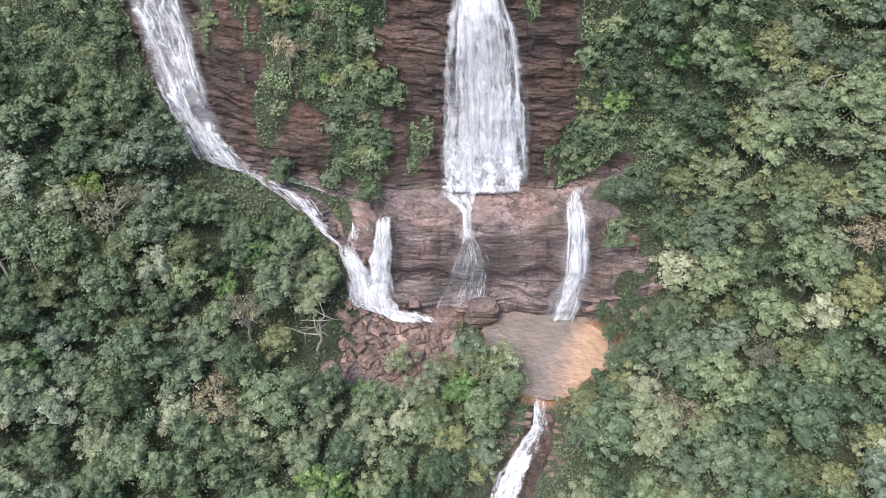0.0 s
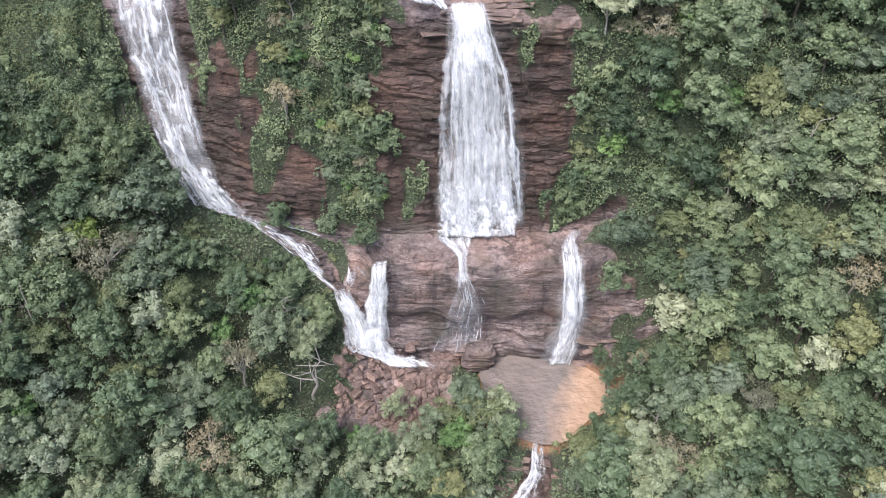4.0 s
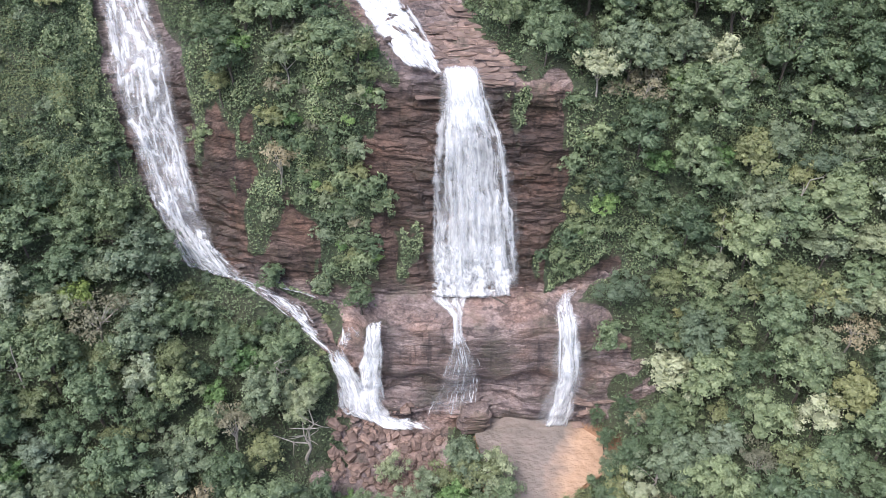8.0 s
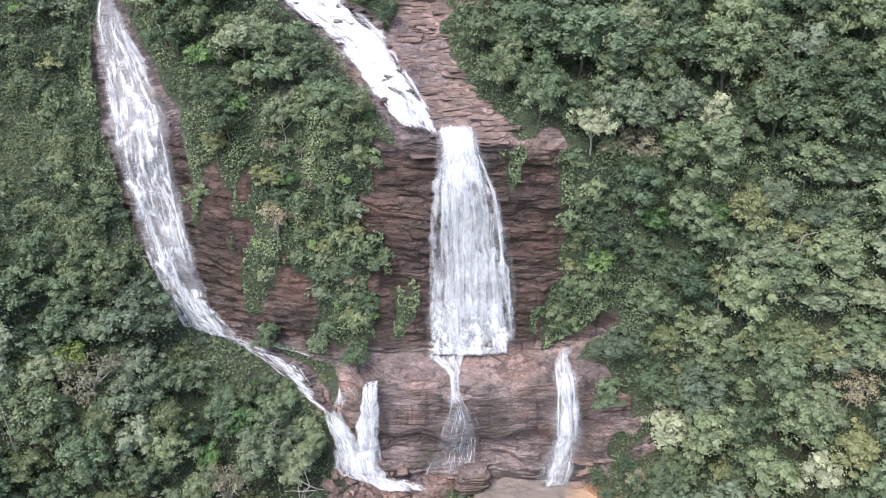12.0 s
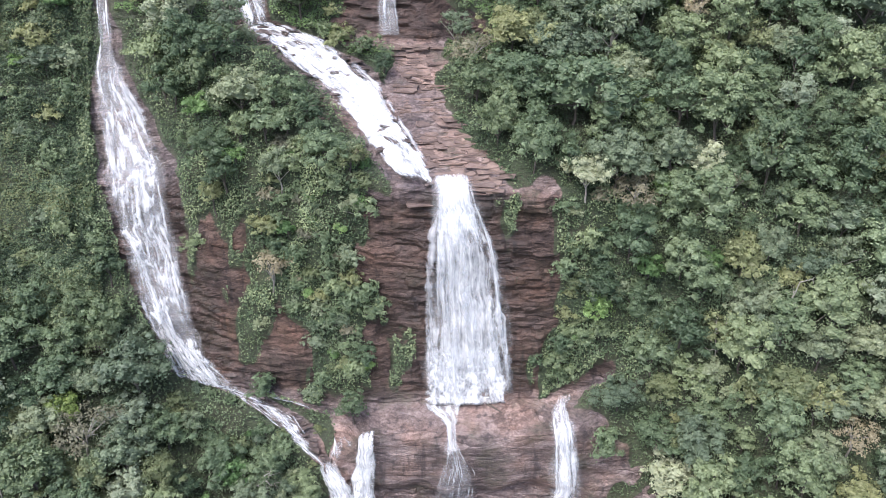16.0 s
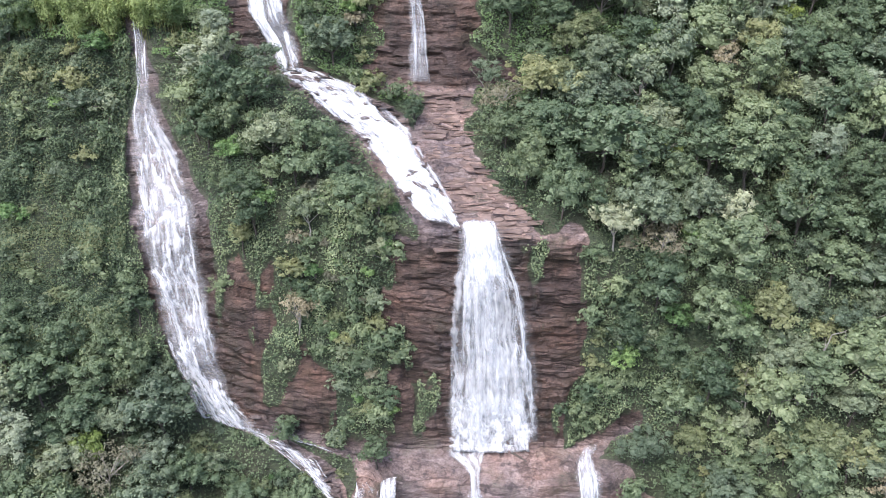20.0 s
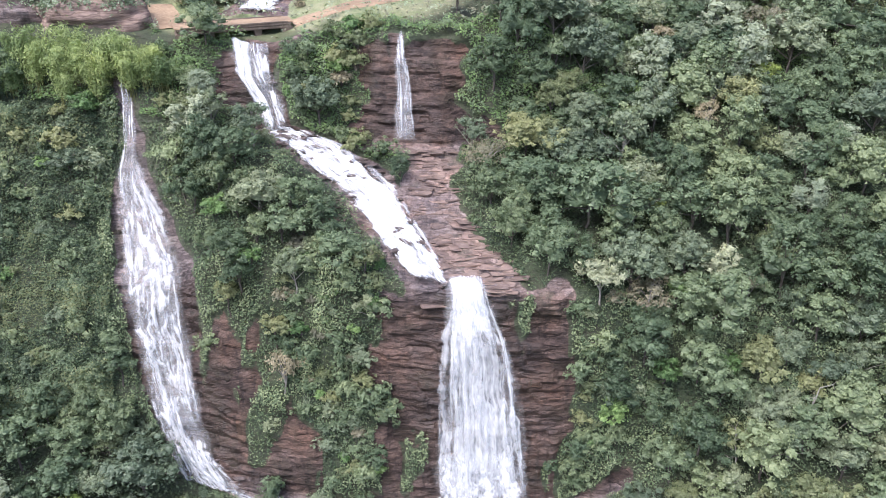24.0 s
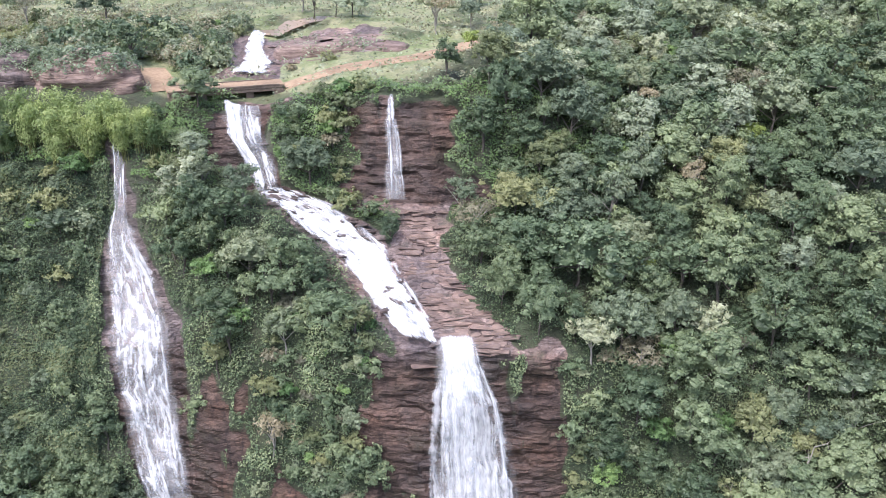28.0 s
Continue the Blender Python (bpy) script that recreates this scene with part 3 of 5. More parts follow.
def padded(a, front=0.0, back=0.0):
    return np.concatenate([np.full((4, len(GX)), front), a, np.full((5, len(GX)), back)], 0).ravel().astype(np.float32)


grass = np.clip((gs - 9.25) * 3, 0, 1) * np.clip((6 - gx + (gs - 10) * 12) / 6, 0, 1)
grass = np.maximum(grass, np.clip((gs - 11) * 2, 0, 1))
grass *= np.clip((fbm(g_place, 9.0, 31) - 0.3) * 9, 0.35, 1)
wet = np.maximum(water_mask(gx, gs, 1.6), 0.7 * water_mask(gx, gs, 3.6)) * np.clip(0.35 + 1.4 * (fbm(g_place, (3.0, 3.0, 9.0), 61) - 0.25), 0.2, 1)
sand = bed * 1.0
# 1 on scoured, brighter ledges, 0 on walls darkened for stain and shade
scour = np.clip(band(gs, 2.0, 5.03, 0.06) + band(gs, 5.97, 7.95, 0.1) + np.clip((gs - 9.3) * 4, 0, 1) + 0.5 * (fbm(g_place, 5.0, 71) - 0.45), 0, 1)
ground_me = mesh_from("ground", g_all.reshape(-1, 3), lattice(len(g_all), len(GX)), True)
for key, data in (("rock", padded(g_rock)), ("wet", padded(wet)), ("grass", padded(grass, 0, 1)), ("sand", padded(sand)), ("scour", padded(scour))):
    ground_me.attributes.new(key, "FLOAT", "POINT").data.foreach_set("value", data)
stone_face = padded((g_rock > 0.45) * 1.0).reshape(-1, len(GX))[:-1, :-1].ravel()
ground_me.polygons.foreach_set("use_smooth", stone_face < 0.5)
ground = tagged(part("ground", ground_me, M_GROUND), "steep forested valley side with bare reddish sandstone walls", "ground", kind="structure")

# ---- water ----


def sheet(name, rows, lift, material, parent, per_m=2.2, ragged=0.8, seed=0, bulge=0.0, label="", ride=5):
    """A sheet of falling or running water that follows the rock, from the top down."""
    rows = np.array(rows, float)
    mids = slope_point((rows[:, 1] + rows[:, 2]) / 2, rows[:, 0])
    dist = np.concatenate([[0], np.cumsum(np.linalg.norm(np.diff(mids, axis=0), axis=1))])
    nv = max(int(dist[-1] * per_m), 8)
    widest = (rows[:, 2] - rows[:, 1]).max()
    nu = max(int(widest * per_m * 1.6), 6)
    v = np.linspace(0, dist[-1], nv)
    s, a, b = (np.interp(v, dist, rows[:, k]) for k in (0, 1, 2))
    wob = np.stack([v, v * 0, v * 0 + seed], -1)
    a = a + (fbm(wob, 2.4, seed) - 0.5) * 2 * ragged
    b = b + (fbm(wob, 2.4, seed + 5) - 0.5) * 2 * ragged
    u = np.linspace(0, 1, nu)
    x = a[:, None] * (1 - u) + b[:, None] * u
    ss = np.repeat(s[:, None], nu, 1)
    p = slope_point(x, ss)
    rock = rock_mask(x, ss)
    n = slope_normal(x, ss)
    # water bridges the hollows and rides over the ledges
    out = relief(p, rock, ss)
    pad = np.pad(out, ((ride, ride), (2, 2)), mode="edge")
    wide = np.stack([pad[k:k + nv, j:j + nu] for k in range(2 * ride + 1) for j in range(5)])
    out = np.maximum(out + 0.05, 0.6 * wide.max(0) + 0.4 * wide.mean(0))
    thread = (fbm(np.stack([x * 1.0, v[:, None] * 0.12 + x * 0, x * 0 + seed], -1), 0.7, seed + 9) - 0.5) * 0.5
    edge = np.minimum(u, 1 - u) * 2
    foot = (1.6 if ride < 10 else 4.0) * fbm(np.stack([x[-1], x[-1] * 0, x[-1] * 0 + seed], -1), 1.6, seed + 4) - (0.5 if ride < 10 else 1.3)
    fade = np.clip(np.minimum(v[:, None], dist[-1] - v[:, None] - foot[None, :]) / 1.0, -1, 1)
    p = p + n * (out + lift + thread + bulge * np.sin(np.pi * u)[None, :])[..., None]
    me = mesh_from(name, p.reshape(-1, 3), lattice(nv, nu), True)
    width = (b - a)[:, None]
    uv = np.stack([(u[None, :] - 0.5) * (0.4 * width + 0.6 * width.mean()) + seed * 13.1, np.repeat(v[:, None], nu, 1) + seed * 7.7], -1).reshape(-1, 2)
    loops = np.zeros(len(me.loops), np.int32)
    me.loops.foreach_get("vertex_index", loops)
    me.uv_layers.new(name="flow").data.foreach_set("uv", uv[loops].ravel().astype(np.float32))
    fray = 0.8 + 3.4 * fbm(np.stack([x * 0.8, v[:, None] * 0.35 + x * 0, x * 0], -1), 1.2, seed + 2)
    e = np.clip(edge[None, :] * fray, 0, 1) * np.clip(0.45 + 0.55 * fade, -0.6, 1)
    me.attributes.new("edge", "FLOAT", "POINT").data.foreach_set("value", np.ascontiguousarray(e, np.float32).ravel())
    return part(name, me, material, parent, label)


def strands(name, rows, count, widths, lengths, lift, material, parent, seed, label=""):
    """Separate ropes of white water that part and drift as they fall."""
    rng = np.random.RandomState(seed)
    rows = np.array(rows, float)
    mids = slope_point((rows[:, 1] + rows[:, 2]) / 2, rows[:, 0])
    dist = np.concatenate([[0], np.cumsum(np.linalg.norm(np.diff(mids, axis=0), axis=1))])
    across = np.array([0, 0.25, 0.5, 0.75, 1.0])
    for k in range(count):
        length = dist[-1] * rng.uniform(*lengths)
        start = rng.uniform(-0.1 * dist[-1], max(dist[-1] - length * 0.7, 0.1))
        v = np.clip(np.arange(start, start + length, 0.45), 0, dist[-1])
        v = np.unique(v)
        if len(v) < 5:
            continue
        s, a, b = (np.interp(v, dist, rows[:, j]) for j in (0, 1, 2))
        u = rng.uniform(0.08, 0.92) + np.cumsum(rng.normal(size=len(v))) * 0.006
        q = np.linspace(0, 1, len(v))
        w = rng.uniform(*widths) * (0.35 + 0.65 * np.sin(np.pi * np.clip(q * 0.9 + 0.08, 0, 1))) * (1 + 0.25 * rng.normal(size=len(v)))
        x = (a + (b - a) * np.clip(u, 0, 1))[:, None] + (across - 0.5)[None, :] * w[:, None]
        ss = np.repeat(s[:, None], 5, 1)
        p = slope_point(x, ss)
        out = relief(p, rock_mask(x, ss), ss)
        pad = np.pad(out, ((3, 3), (0, 0)), mode="edge")
        out = np.maximum(out + 0.05, np.stack([pad[j:j + len(v)] for j in range(7)]).max(0) * 0.8 + out * 0.2)
        arch = np.array([0, 0.1, 0.16, 0.1, 0])[None, :] * w[:, None]
        p = p + slope_normal(x, ss) * (out + lift + rng.uniform(0, 0.35) + arch)[..., None]
        verts = p
        uv = np.stack([(across - 0.5)[None, :] * w[:, None] + rng.uniform(0, 50), np.repeat(v[:, None], 5, 1) + rng.uniform(0, 50)], -1)
        tip = np.clip(np.minimum(q, 1 - q) * 4, 0, 1)
        edge = np.array([0.0, 0.7, 1, 0.7, 0.0])[None, :] * (0.1 + 0.9 * tip[:, None])
        me = mesh_from(name, verts.reshape(-1, 3), lattice(len(v), 5), True)
        loops = np.zeros(len(me.loops), np.int32)
        me.loops.foreach_get("vertex_index", loops)
        me.uv_layers.new(name="flow").data.foreach_set("uv", uv.reshape(-1, 2)[loops].ravel().astype(np.float32))
        me.attributes.new("edge", "FLOAT", "POINT").data.foreach_set("value", np.ascontiguousarray(edge, np.float32).ravel())
        part(name, me, material, parent, label)


def shrink(rows, f, shift=0.0):
    return [(s, (a + b) / 2 + shift * (b - a) - f * (b - a) / 2, (a + b) / 2 + shift * (b - a) + f * (b - a) / 2) for s, a, b in rows]


def waterfall(name, label, layers, category="waterfall"):
    thing = tagged(new(name), label, category)
    for k, (rows, lift, mat, pname, plabel, bulge) in enumerate(layers):
        sheet(pname, rows, lift, mat, thing, seed=k * 3 + len(thing.name), bulge=bulge, label=plabel, ride=12 if name in ("main_waterfall", "right_low_waterfall") else 5)
    return thing


C = COURSES
fall = waterfall("main_waterfall", "tall white waterfall spreading down a reddish rock wall", [
    (C["main_fall"], 0.3, M_VEIL, "veil", "thin outer veil", 0.2), (shrink(C["main_fall"], 0.9), 0.5, M_FALL, "curtain", "", 0.4),
    (shrink(C["main_fall"][:3], 0.8), 0.8, M_THICK, "crest", "thick white crest", 0.3),
    ([(5.3, -1.4, 9.4), (5.12, -2.0, 11.2), (5.0, -2.4, 11.6), (4.93, -2.2, 9.0), (4.85, -1.9, 5.6), (4.7, -1.4, 4.2)], 0.8, M_TORN, "splash", "froth at the foot", 0.1)])
strands("strand", C["main_fall"], 48, (0.35, 1.5), (0.2, 0.8), 0.75, M_STRAND, fall, 1, "ropes of white water")
fall = waterfall("cascade", "broad foaming cascade sliding over layered rock", [
    (C["slide"], 0.2, M_TORN, "sheet", "", 0.1), (shrink(C["slide"][2:], 0.75), 0.36, M_TORN, "sheet", "thick white foam", 0.15)], "cascade")
strands("strand", C["slide"], 26, (0.6, 2.0), (0.06, 0.3), 0.5, M_STRAND, fall, 2, "ropes of white water")
fall = waterfall("upper_waterfall", "white waterfall dropping from under the bridge", [
    (C["upper_fall"], 0.3, M_VEIL, "veil", "", 0.2), (shrink(C["upper_fall"], 0.5, -0.22), 0.5, M_THICK, "curtain", "", 0.3), (shrink(C["upper_fall"], 0.28, 0.3), 0.4, M_BROKEN, "curtain", "thinner branch", 0.2)])
strands("strand", shrink(C["upper_fall"], 0.8, -0.1), 26, (0.2, 0.8), (0.15, 0.6), 0.6, M_STRAND, fall, 3)
fall = waterfall("side_waterfall", "slender veil of water on a dark red wall", [(C["side_fall"], 0.25, M_VEIL, "veil", "", 0.2)])
strands("strand", C["side_fall"], 8, (0.25, 0.8), (0.3, 0.9), 0.35, M_STRAND, fall, 4)
waterfall("top_cascade", "short white cascade above the bridge", [
    (C["top_cascade"], 0.25, M_TORN, "sheet", "", 0.2), (shrink(C["top_cascade"], 0.75), 0.4, M_TORN, "sheet", "", 0.2)], "cascade")
fall = waterfall("spring_waterfall", "long broken white waterfall fanning over a dark stepped wall", [
    (C["spring_fall"], 0.25, M_VEIL, "veil", "", 0.2), (shrink(C["spring_fall"][5:], 0.9), 0.42, M_BROKEN, "curtain", "", 0.3), (shrink(C["spring_fall"][10:], 0.75, 0.02), 0.55, M_BROKEN, "curtain", "thicker foot of the fall", 0.2)])
strands("strand", C["spring_fall"][:7], 9, (0.2, 0.6), (0.15, 0.4), 0.4, M_STRAND, fall, 15)
strands("strand", C["spring_fall"][5:], 30, (0.5, 1.8), (0.08, 0.3), 0.55, M_STRAND, fall, 5, "ropes of white water")
fall = waterfall("left_stream", "white stream tumbling over dark ledges", [
    (C["spring_fall"][10:11] + C["left_stream"], 0.65, M_STREAM, "sheet", "", 0.1), (C["left_side_stream"], 0.6, M_STREAM, "sheet", "", 0.1)], "stream")
strands("strand", C["left_stream"], 20, (0.3, 1.0), (0.1, 0.4), 0.8, M_STRAND, fall, 6)
strands("strand", C["left_side_stream"], 6, (0.3, 0.8), (0.2, 0.6), 0.5, M_STRAND, fall, 7)
fall = waterfall("left_low_waterfall", "double white waterfall beside the rock ledge", [
    (C["left_chute"], 0.4, M_FALL, "curtain", "", 0.2), (C["right_chute"], 0.45, M_FALL, "curtain", "", 0.3),
    (C["left_spout"], 0.3, M_THICK, "spout", "narrow upper spout", 0.1), (C["shelf_run"], 0.25, M_BROKEN, "sheet", "thin foam on the wet shelf", 0.05), (C["froth_run"], 0.95, M_TORN, "froth", "froth running through boulders", 0.1),
    (shrink(C["left_chute"], 0.7), 0.62, M_THICK, "curtain", "", 0.2), (shrink(C["right_chute"], 0.7), 0.66, M_THICK, "curtain", "", 0.2)])
strands("strand", C["left_chute"], 14, (0.4, 1.2), (0.3, 0.8), 0.6, M_STRAND, fall, 8)
strands("strand", C["right_chute"], 14, (0.4, 1.2), (0.3, 0.8), 0.65, M_STRAND, fall, 9)
strands("strand", C["froth_run"], 14, (0.5, 1.3), (0.2, 0.6), 0.9, M_STRAND, fall, 10)
fall = waterfall("trickle", "thin threads of water trickling over the rock ledge", [
    (C["middle_trickle"][:5], 0.2, M_FALL, "sheet", "", 0.1), (C["middle_trickle"][3:], 0.25, M_MIST, "veil", "", 0.1)])
strands("strand", C["middle_trickle"][3:], 75, (0.07, 0.24), (0.1, 0.4), 0.3, M_STRAND, fall, 11, "thin threads of water")
strands("strand", C["middle_trickle"][:4], 8, (0.4, 1.2), (0.3, 0.7), 0.4, M_STRAND, fall, 12)
fall = waterfall("right_low_waterfall", "narrow white waterfall falling into the pool", [
    (shrink(C["right_low_fall"], 1.25), 0.25, M_VEIL, "veil", "", 0.1), (shrink(C["right_low_fall"], 0.85), 0.45, M_FALL, "curtain", "", 0.3), (shrink(C["right_low_fall"][2:], 0.55, -0.05), 0.62, M_THICK, "curtain", "", 0.2)])
strands("strand", C["right_low_fall"], 12, (0.4, 1.2), (0.25, 0.8), 0.55, M_STRAND, fall, 13)
fall = waterfall("outflow", "white rapids leaving the pool between rocks", [
    (C["outflow"], 0.3, M_STREAM, "sheet", "", 0.1), (shrink(C["outflow"][3:], 0.8), 0.5, M_TORN, "sheet", "", 0.1)], "stream")
strands("strand", C["outflow"], 18, (0.6, 1.6), (0.06, 0.25), 0.6, M_STRAND, fall, 14)

# pool
pu, pa = np.meshgrid(np.linspace(0, 1, 16), np.linspace(0, 2 * np.pi, 73))
pw = 1 + 0.09 * np.sin(3 * pa + 1) + 0.06 * np.sin(5 * pa + 2)
pv = np.stack([POOL["x"] + pu * pw * POOL["rx"] * 1.08 * np.cos(pa), POOL["y"] + pu * pw * POOL["ry"] * 1.06 * np.sin(pa), -0.25 + 0 * pu], -1)
pv[..., 1] = np.minimum(pv[..., 1], 78.2)
tagged(part("water", mesh_from("pool", pv.reshape(-1, 3), lattice(73, 16), True), M_POOL), "silty brown pool with an orange sand bar", "water", kind="structure")
# river above the cascade
rl = np.array(RIVER, float)
rd = np.gradient(rl, axis=0)
rn = np.stack([-rd[:, 1], rd[:, 0]], -1) / np.linalg.norm(rd, axis=1, keepdims=True)
rv = np.array([(*(c + n * o), ground_at(c[0], c[1])[0] - 0.45) for c, n in zip(rl, rn) for o in (-2.8, 2.8)])
tagged(part("water", mesh_from("river", rv, lattice(len(rl), 2)), M_RIVER), "calm brown river on the plateau", "water", kind="structure")

# ---- plants ----


def set_tone(me, values):
    """The tone of each spray of leaves, from dark to light; crowns and mounds carry painted shading in it."""
    me.attributes.new("tone", "FLOAT", "POINT").data.foreach_set("value", np.ascontiguousarray(values, np.float32))
    return me


def dome(sides=5):
    """A rough dome of unit size: fills the heart of a clump of leaves, toned darker as if shaded."""
    a = np.arange(sides) * 2 * np.pi / sides
    rings = [np.stack([r * np.cos(a + o), r * np.sin(a + o), a * 0 + z], -1) for r, z, o in ((0.8, -0.42, 0.0), (0.98, 0.1, 0.5), (0.66, 0.72, 0.0))]
    v = np.concatenate([*rings, [[0, 0, 1.0]]])
    f = []
    for k in range(sides):
        k2 = (k + 1) % sides
        for r in (0, sides):
            f += [(r + k, r + k2, r + sides + k), (r + k2, r + sides + k2, r + sides + k)]
        f.append((2 * sides + k, 2 * sides + k2, 3 * sides))
    return v, np.array(f)


DOME_V, DOME_F = dome()


def crown(seed, radius, height, clumps, per, leaf, droop=0.0, flat=1.0, gap=0.0, heart=True):
    """Verts, faces, clump centres and tones of a crown: clumps of leaf sprays on a domed, uneven outline; base at 0."""
    rng = np.random.RandomState(seed)
    d = ball(rng, clumps)
    d[:, 2] = np.where(d[:, 2] < -0.45, -d[:, 2], d[:, 2]) * 1.1 - 0.1
    lean = 1 + 0.28 * np.sin(2 * np.arctan2(d[:, 1], d[:, 0]) + seed)
    c = d * rng.uniform(0.5, 1.0, (clumps, 1)) * np.array([radius, radius, height * 0.5]) * np.stack([lean, lean, lean * 0 + 1], -1)
    c[:, 2] += height * 0.42
    cr = radius * rng.uniform(0.11, 0.26, clumps) * flat
    weight = cr ** 2
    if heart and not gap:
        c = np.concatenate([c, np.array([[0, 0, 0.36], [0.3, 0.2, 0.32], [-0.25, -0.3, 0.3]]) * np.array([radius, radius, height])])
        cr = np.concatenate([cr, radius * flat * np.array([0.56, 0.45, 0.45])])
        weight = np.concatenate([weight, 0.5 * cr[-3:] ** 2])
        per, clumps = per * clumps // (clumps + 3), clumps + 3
    # random tone, lightened towards the crown top as if lit from above
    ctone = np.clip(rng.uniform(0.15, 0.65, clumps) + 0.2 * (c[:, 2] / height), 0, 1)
    which = rng.choice(clumps, clumps * per, p=weight / weight.sum())
    n = ball(rng, clumps * per)
    n[:, 2] = np.where(n[:, 2] < -0.35, -n[:, 2], n[:, 2])
    r = cr[which] * rng.uniform(0.75, 1.45, clumps * per) * (1 + 0.3 * np.sin(5 * n[:, 0] + which) * np.cos(4 * n[:, 1] + which))
    p = c[which] + n * r[:, None] * np.array([1, 1, 0.72])
    p[:, 2] -= droop * np.hypot(p[:, 0], p[:, 1]) ** 2 / radius
    if gap:
        keep = vnoise(p + seed, radius * 0.35, seed) > gap
        p, n, which = p[keep], n[keep], which[keep]
    out = p - np.array([0, 0, height * 0.3])
    out /= np.linalg.norm(out, axis=1, keepdims=True)
    nn = n * 1.0 + out * 0.3 + rng.normal(size=n.shape) * 0.42 + np.array([0, 0, 0.25])
    size = leaf * rng.uniform(0.6, 1.3, len(p))
    v, f = leaves_at(rng, p, nn, size, size * 0.72)
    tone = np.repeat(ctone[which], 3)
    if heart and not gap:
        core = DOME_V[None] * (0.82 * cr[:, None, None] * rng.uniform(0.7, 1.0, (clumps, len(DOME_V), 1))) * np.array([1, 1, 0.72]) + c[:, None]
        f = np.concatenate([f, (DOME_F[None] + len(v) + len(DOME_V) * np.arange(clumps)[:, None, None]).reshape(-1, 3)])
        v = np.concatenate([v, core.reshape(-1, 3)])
        # hearts get a darker tone, painting the shade inside each clump
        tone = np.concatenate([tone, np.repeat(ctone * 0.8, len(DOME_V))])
    return v, f, c, tone


def tree_proto(name, seed, radius, height, trunk_h, leaf_key, clumps=26, per=62, leaf=0.5, bark=None, gap=0.0, flat=1.0, label="", category="tree", stems=1, group="trees of the valley forest"):
    """A tree: tapered trunk and limbs, and a crown of leaf clumps."""
    rng = np.random.RandomState(seed + 500)
    v, f, c, tone = crown(seed, radius, height, clumps, per, leaf, gap=gap, flat=flat)
    v[:, 2] += trunk_h
    c = c + np.array([0, 0, trunk_h])
    thing = tagged(new(name), label, category, group)
    paths = []
    lean = rng.uniform(-0.1, 0.1, 2)
    r0 = 0.035 * (trunk_h + height) * 0.55 + 0.05
    top = np.array([lean[0] * trunk_h, lean[1] * trunk_h, trunk_h + height * 0.35])
    for k in range(stems):
        off = rng.uniform(-0.5, 0.5, 2) * (stems > 1)
        pts = [(*(np.array([0, 0, -1.2]) * (1 - q) + top * q + np.array([*off, 0]) + np.array([*rng.normal(size=2) * 0.12, 0])), r0 * (1 - 0.65 * q)) for q in np.linspace(0, 1, 6)]
        paths.append(pts)
    for k in rng.choice(len(c), min(9, len(c)), replace=False):
        q = rng.uniform(0.55, 0.95)
        a = np.array([0, 0, -1.2]) * (1 - q) + top * q
        mid = (a + c[k]) / 2 + np.array([0, 0, 0.3]) + rng.normal(size=3) * 0.15
        paths.append([(*a, r0 * 0.38), (*mid, r0 * 0.25), (*c[k], r0 * 0.1)])
    part("trunk", tube(paths), bark or M_BARK, thing)
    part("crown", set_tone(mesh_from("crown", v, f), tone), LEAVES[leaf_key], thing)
    return thing


def shrub_proto(name, seed, radius, height, leaf_key, clumps=14, per=38, leaf=0.24, label="shrub", group="shrubs on the slopes"):
    v, f, c, tone = crown(seed, radius, height, clumps, per, leaf)
    rng = np.random.RandomState(seed)
    thing = tagged(new(name), label, "shrub", group)
    part("stem", tube([[(0, 0, -0.6, 0.09), (*(q * 0.5), 0.06), (*q, 0.02)] for q in c[rng.choice(len(c), 5)]], 5), M_BARK, thing)
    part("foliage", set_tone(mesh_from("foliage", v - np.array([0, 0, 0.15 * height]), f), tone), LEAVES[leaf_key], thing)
    return thing


WORDS = {"mid": "green", "dark": "dark green", "grey": "grey-green", "pale": "light-washed grey-green", "shade": "shaded deep green", "olive": "olive-green", "dry": "dry brownish", "bright": "bright green", "yellow": "yellow-green"}
BIG, WIDE, SMALL, SHRUBS = [], [], [], []
for k, (key, r, h, th) in enumerate([("mid", 3.9, 7.2, 1.8), ("dark", 4.0, 7.6, 2.0), ("grey", 3.8, 6.8, 2.4), ("mid", 3.4, 7.2, 2.4), ("dark", 3.6, 6.6, 1.6), ("mid", 4.2, 7.4, 1.8), ("pale", 3.4, 6.4, 2.0)]):
    BIG.append((key, r, tree_proto("broadleaf_tree", 10 + k, r, h, th, key, clumps=46 + 3 * (k % 4), per=42, leaf=0.31, flat=(1.0, 0.9, 1.1)[k % 3], bark=M_BARK,
                label="tall forest tree with a dense domed %s crown" % WORDS[key])))
for k, (key, r, h, th) in enumerate([("grey", 4.4, 5.0, 3.0), ("olive", 4.2, 4.8, 2.8), ("grey", 4.8, 4.8, 2.8), ("dry", 4.0, 4.4, 3.8), ("mid", 4.6, 5.0, 2.6), ("dark", 4.2, 5.0, 2.4), ("pale", 4.2, 5.2, 2.6), ("mid", 4.2, 5.2, 2.6), ("pale", 3.8, 5.0, 2.8)]):
    WIDE.append((key, r, tree_proto("spreading_tree", 25 + k, r, h, th, key, clumps=44, per=42, leaf=0.3, flat=0.85, gap=0.25 if key == "dry" else 0.0, bark=M_PALEBARK if key in ("dry", "pale") else M_BARK,
                 label="forest tree with a wide open %s crown" % WORDS[key], group="spreading trees of the valley forest")))
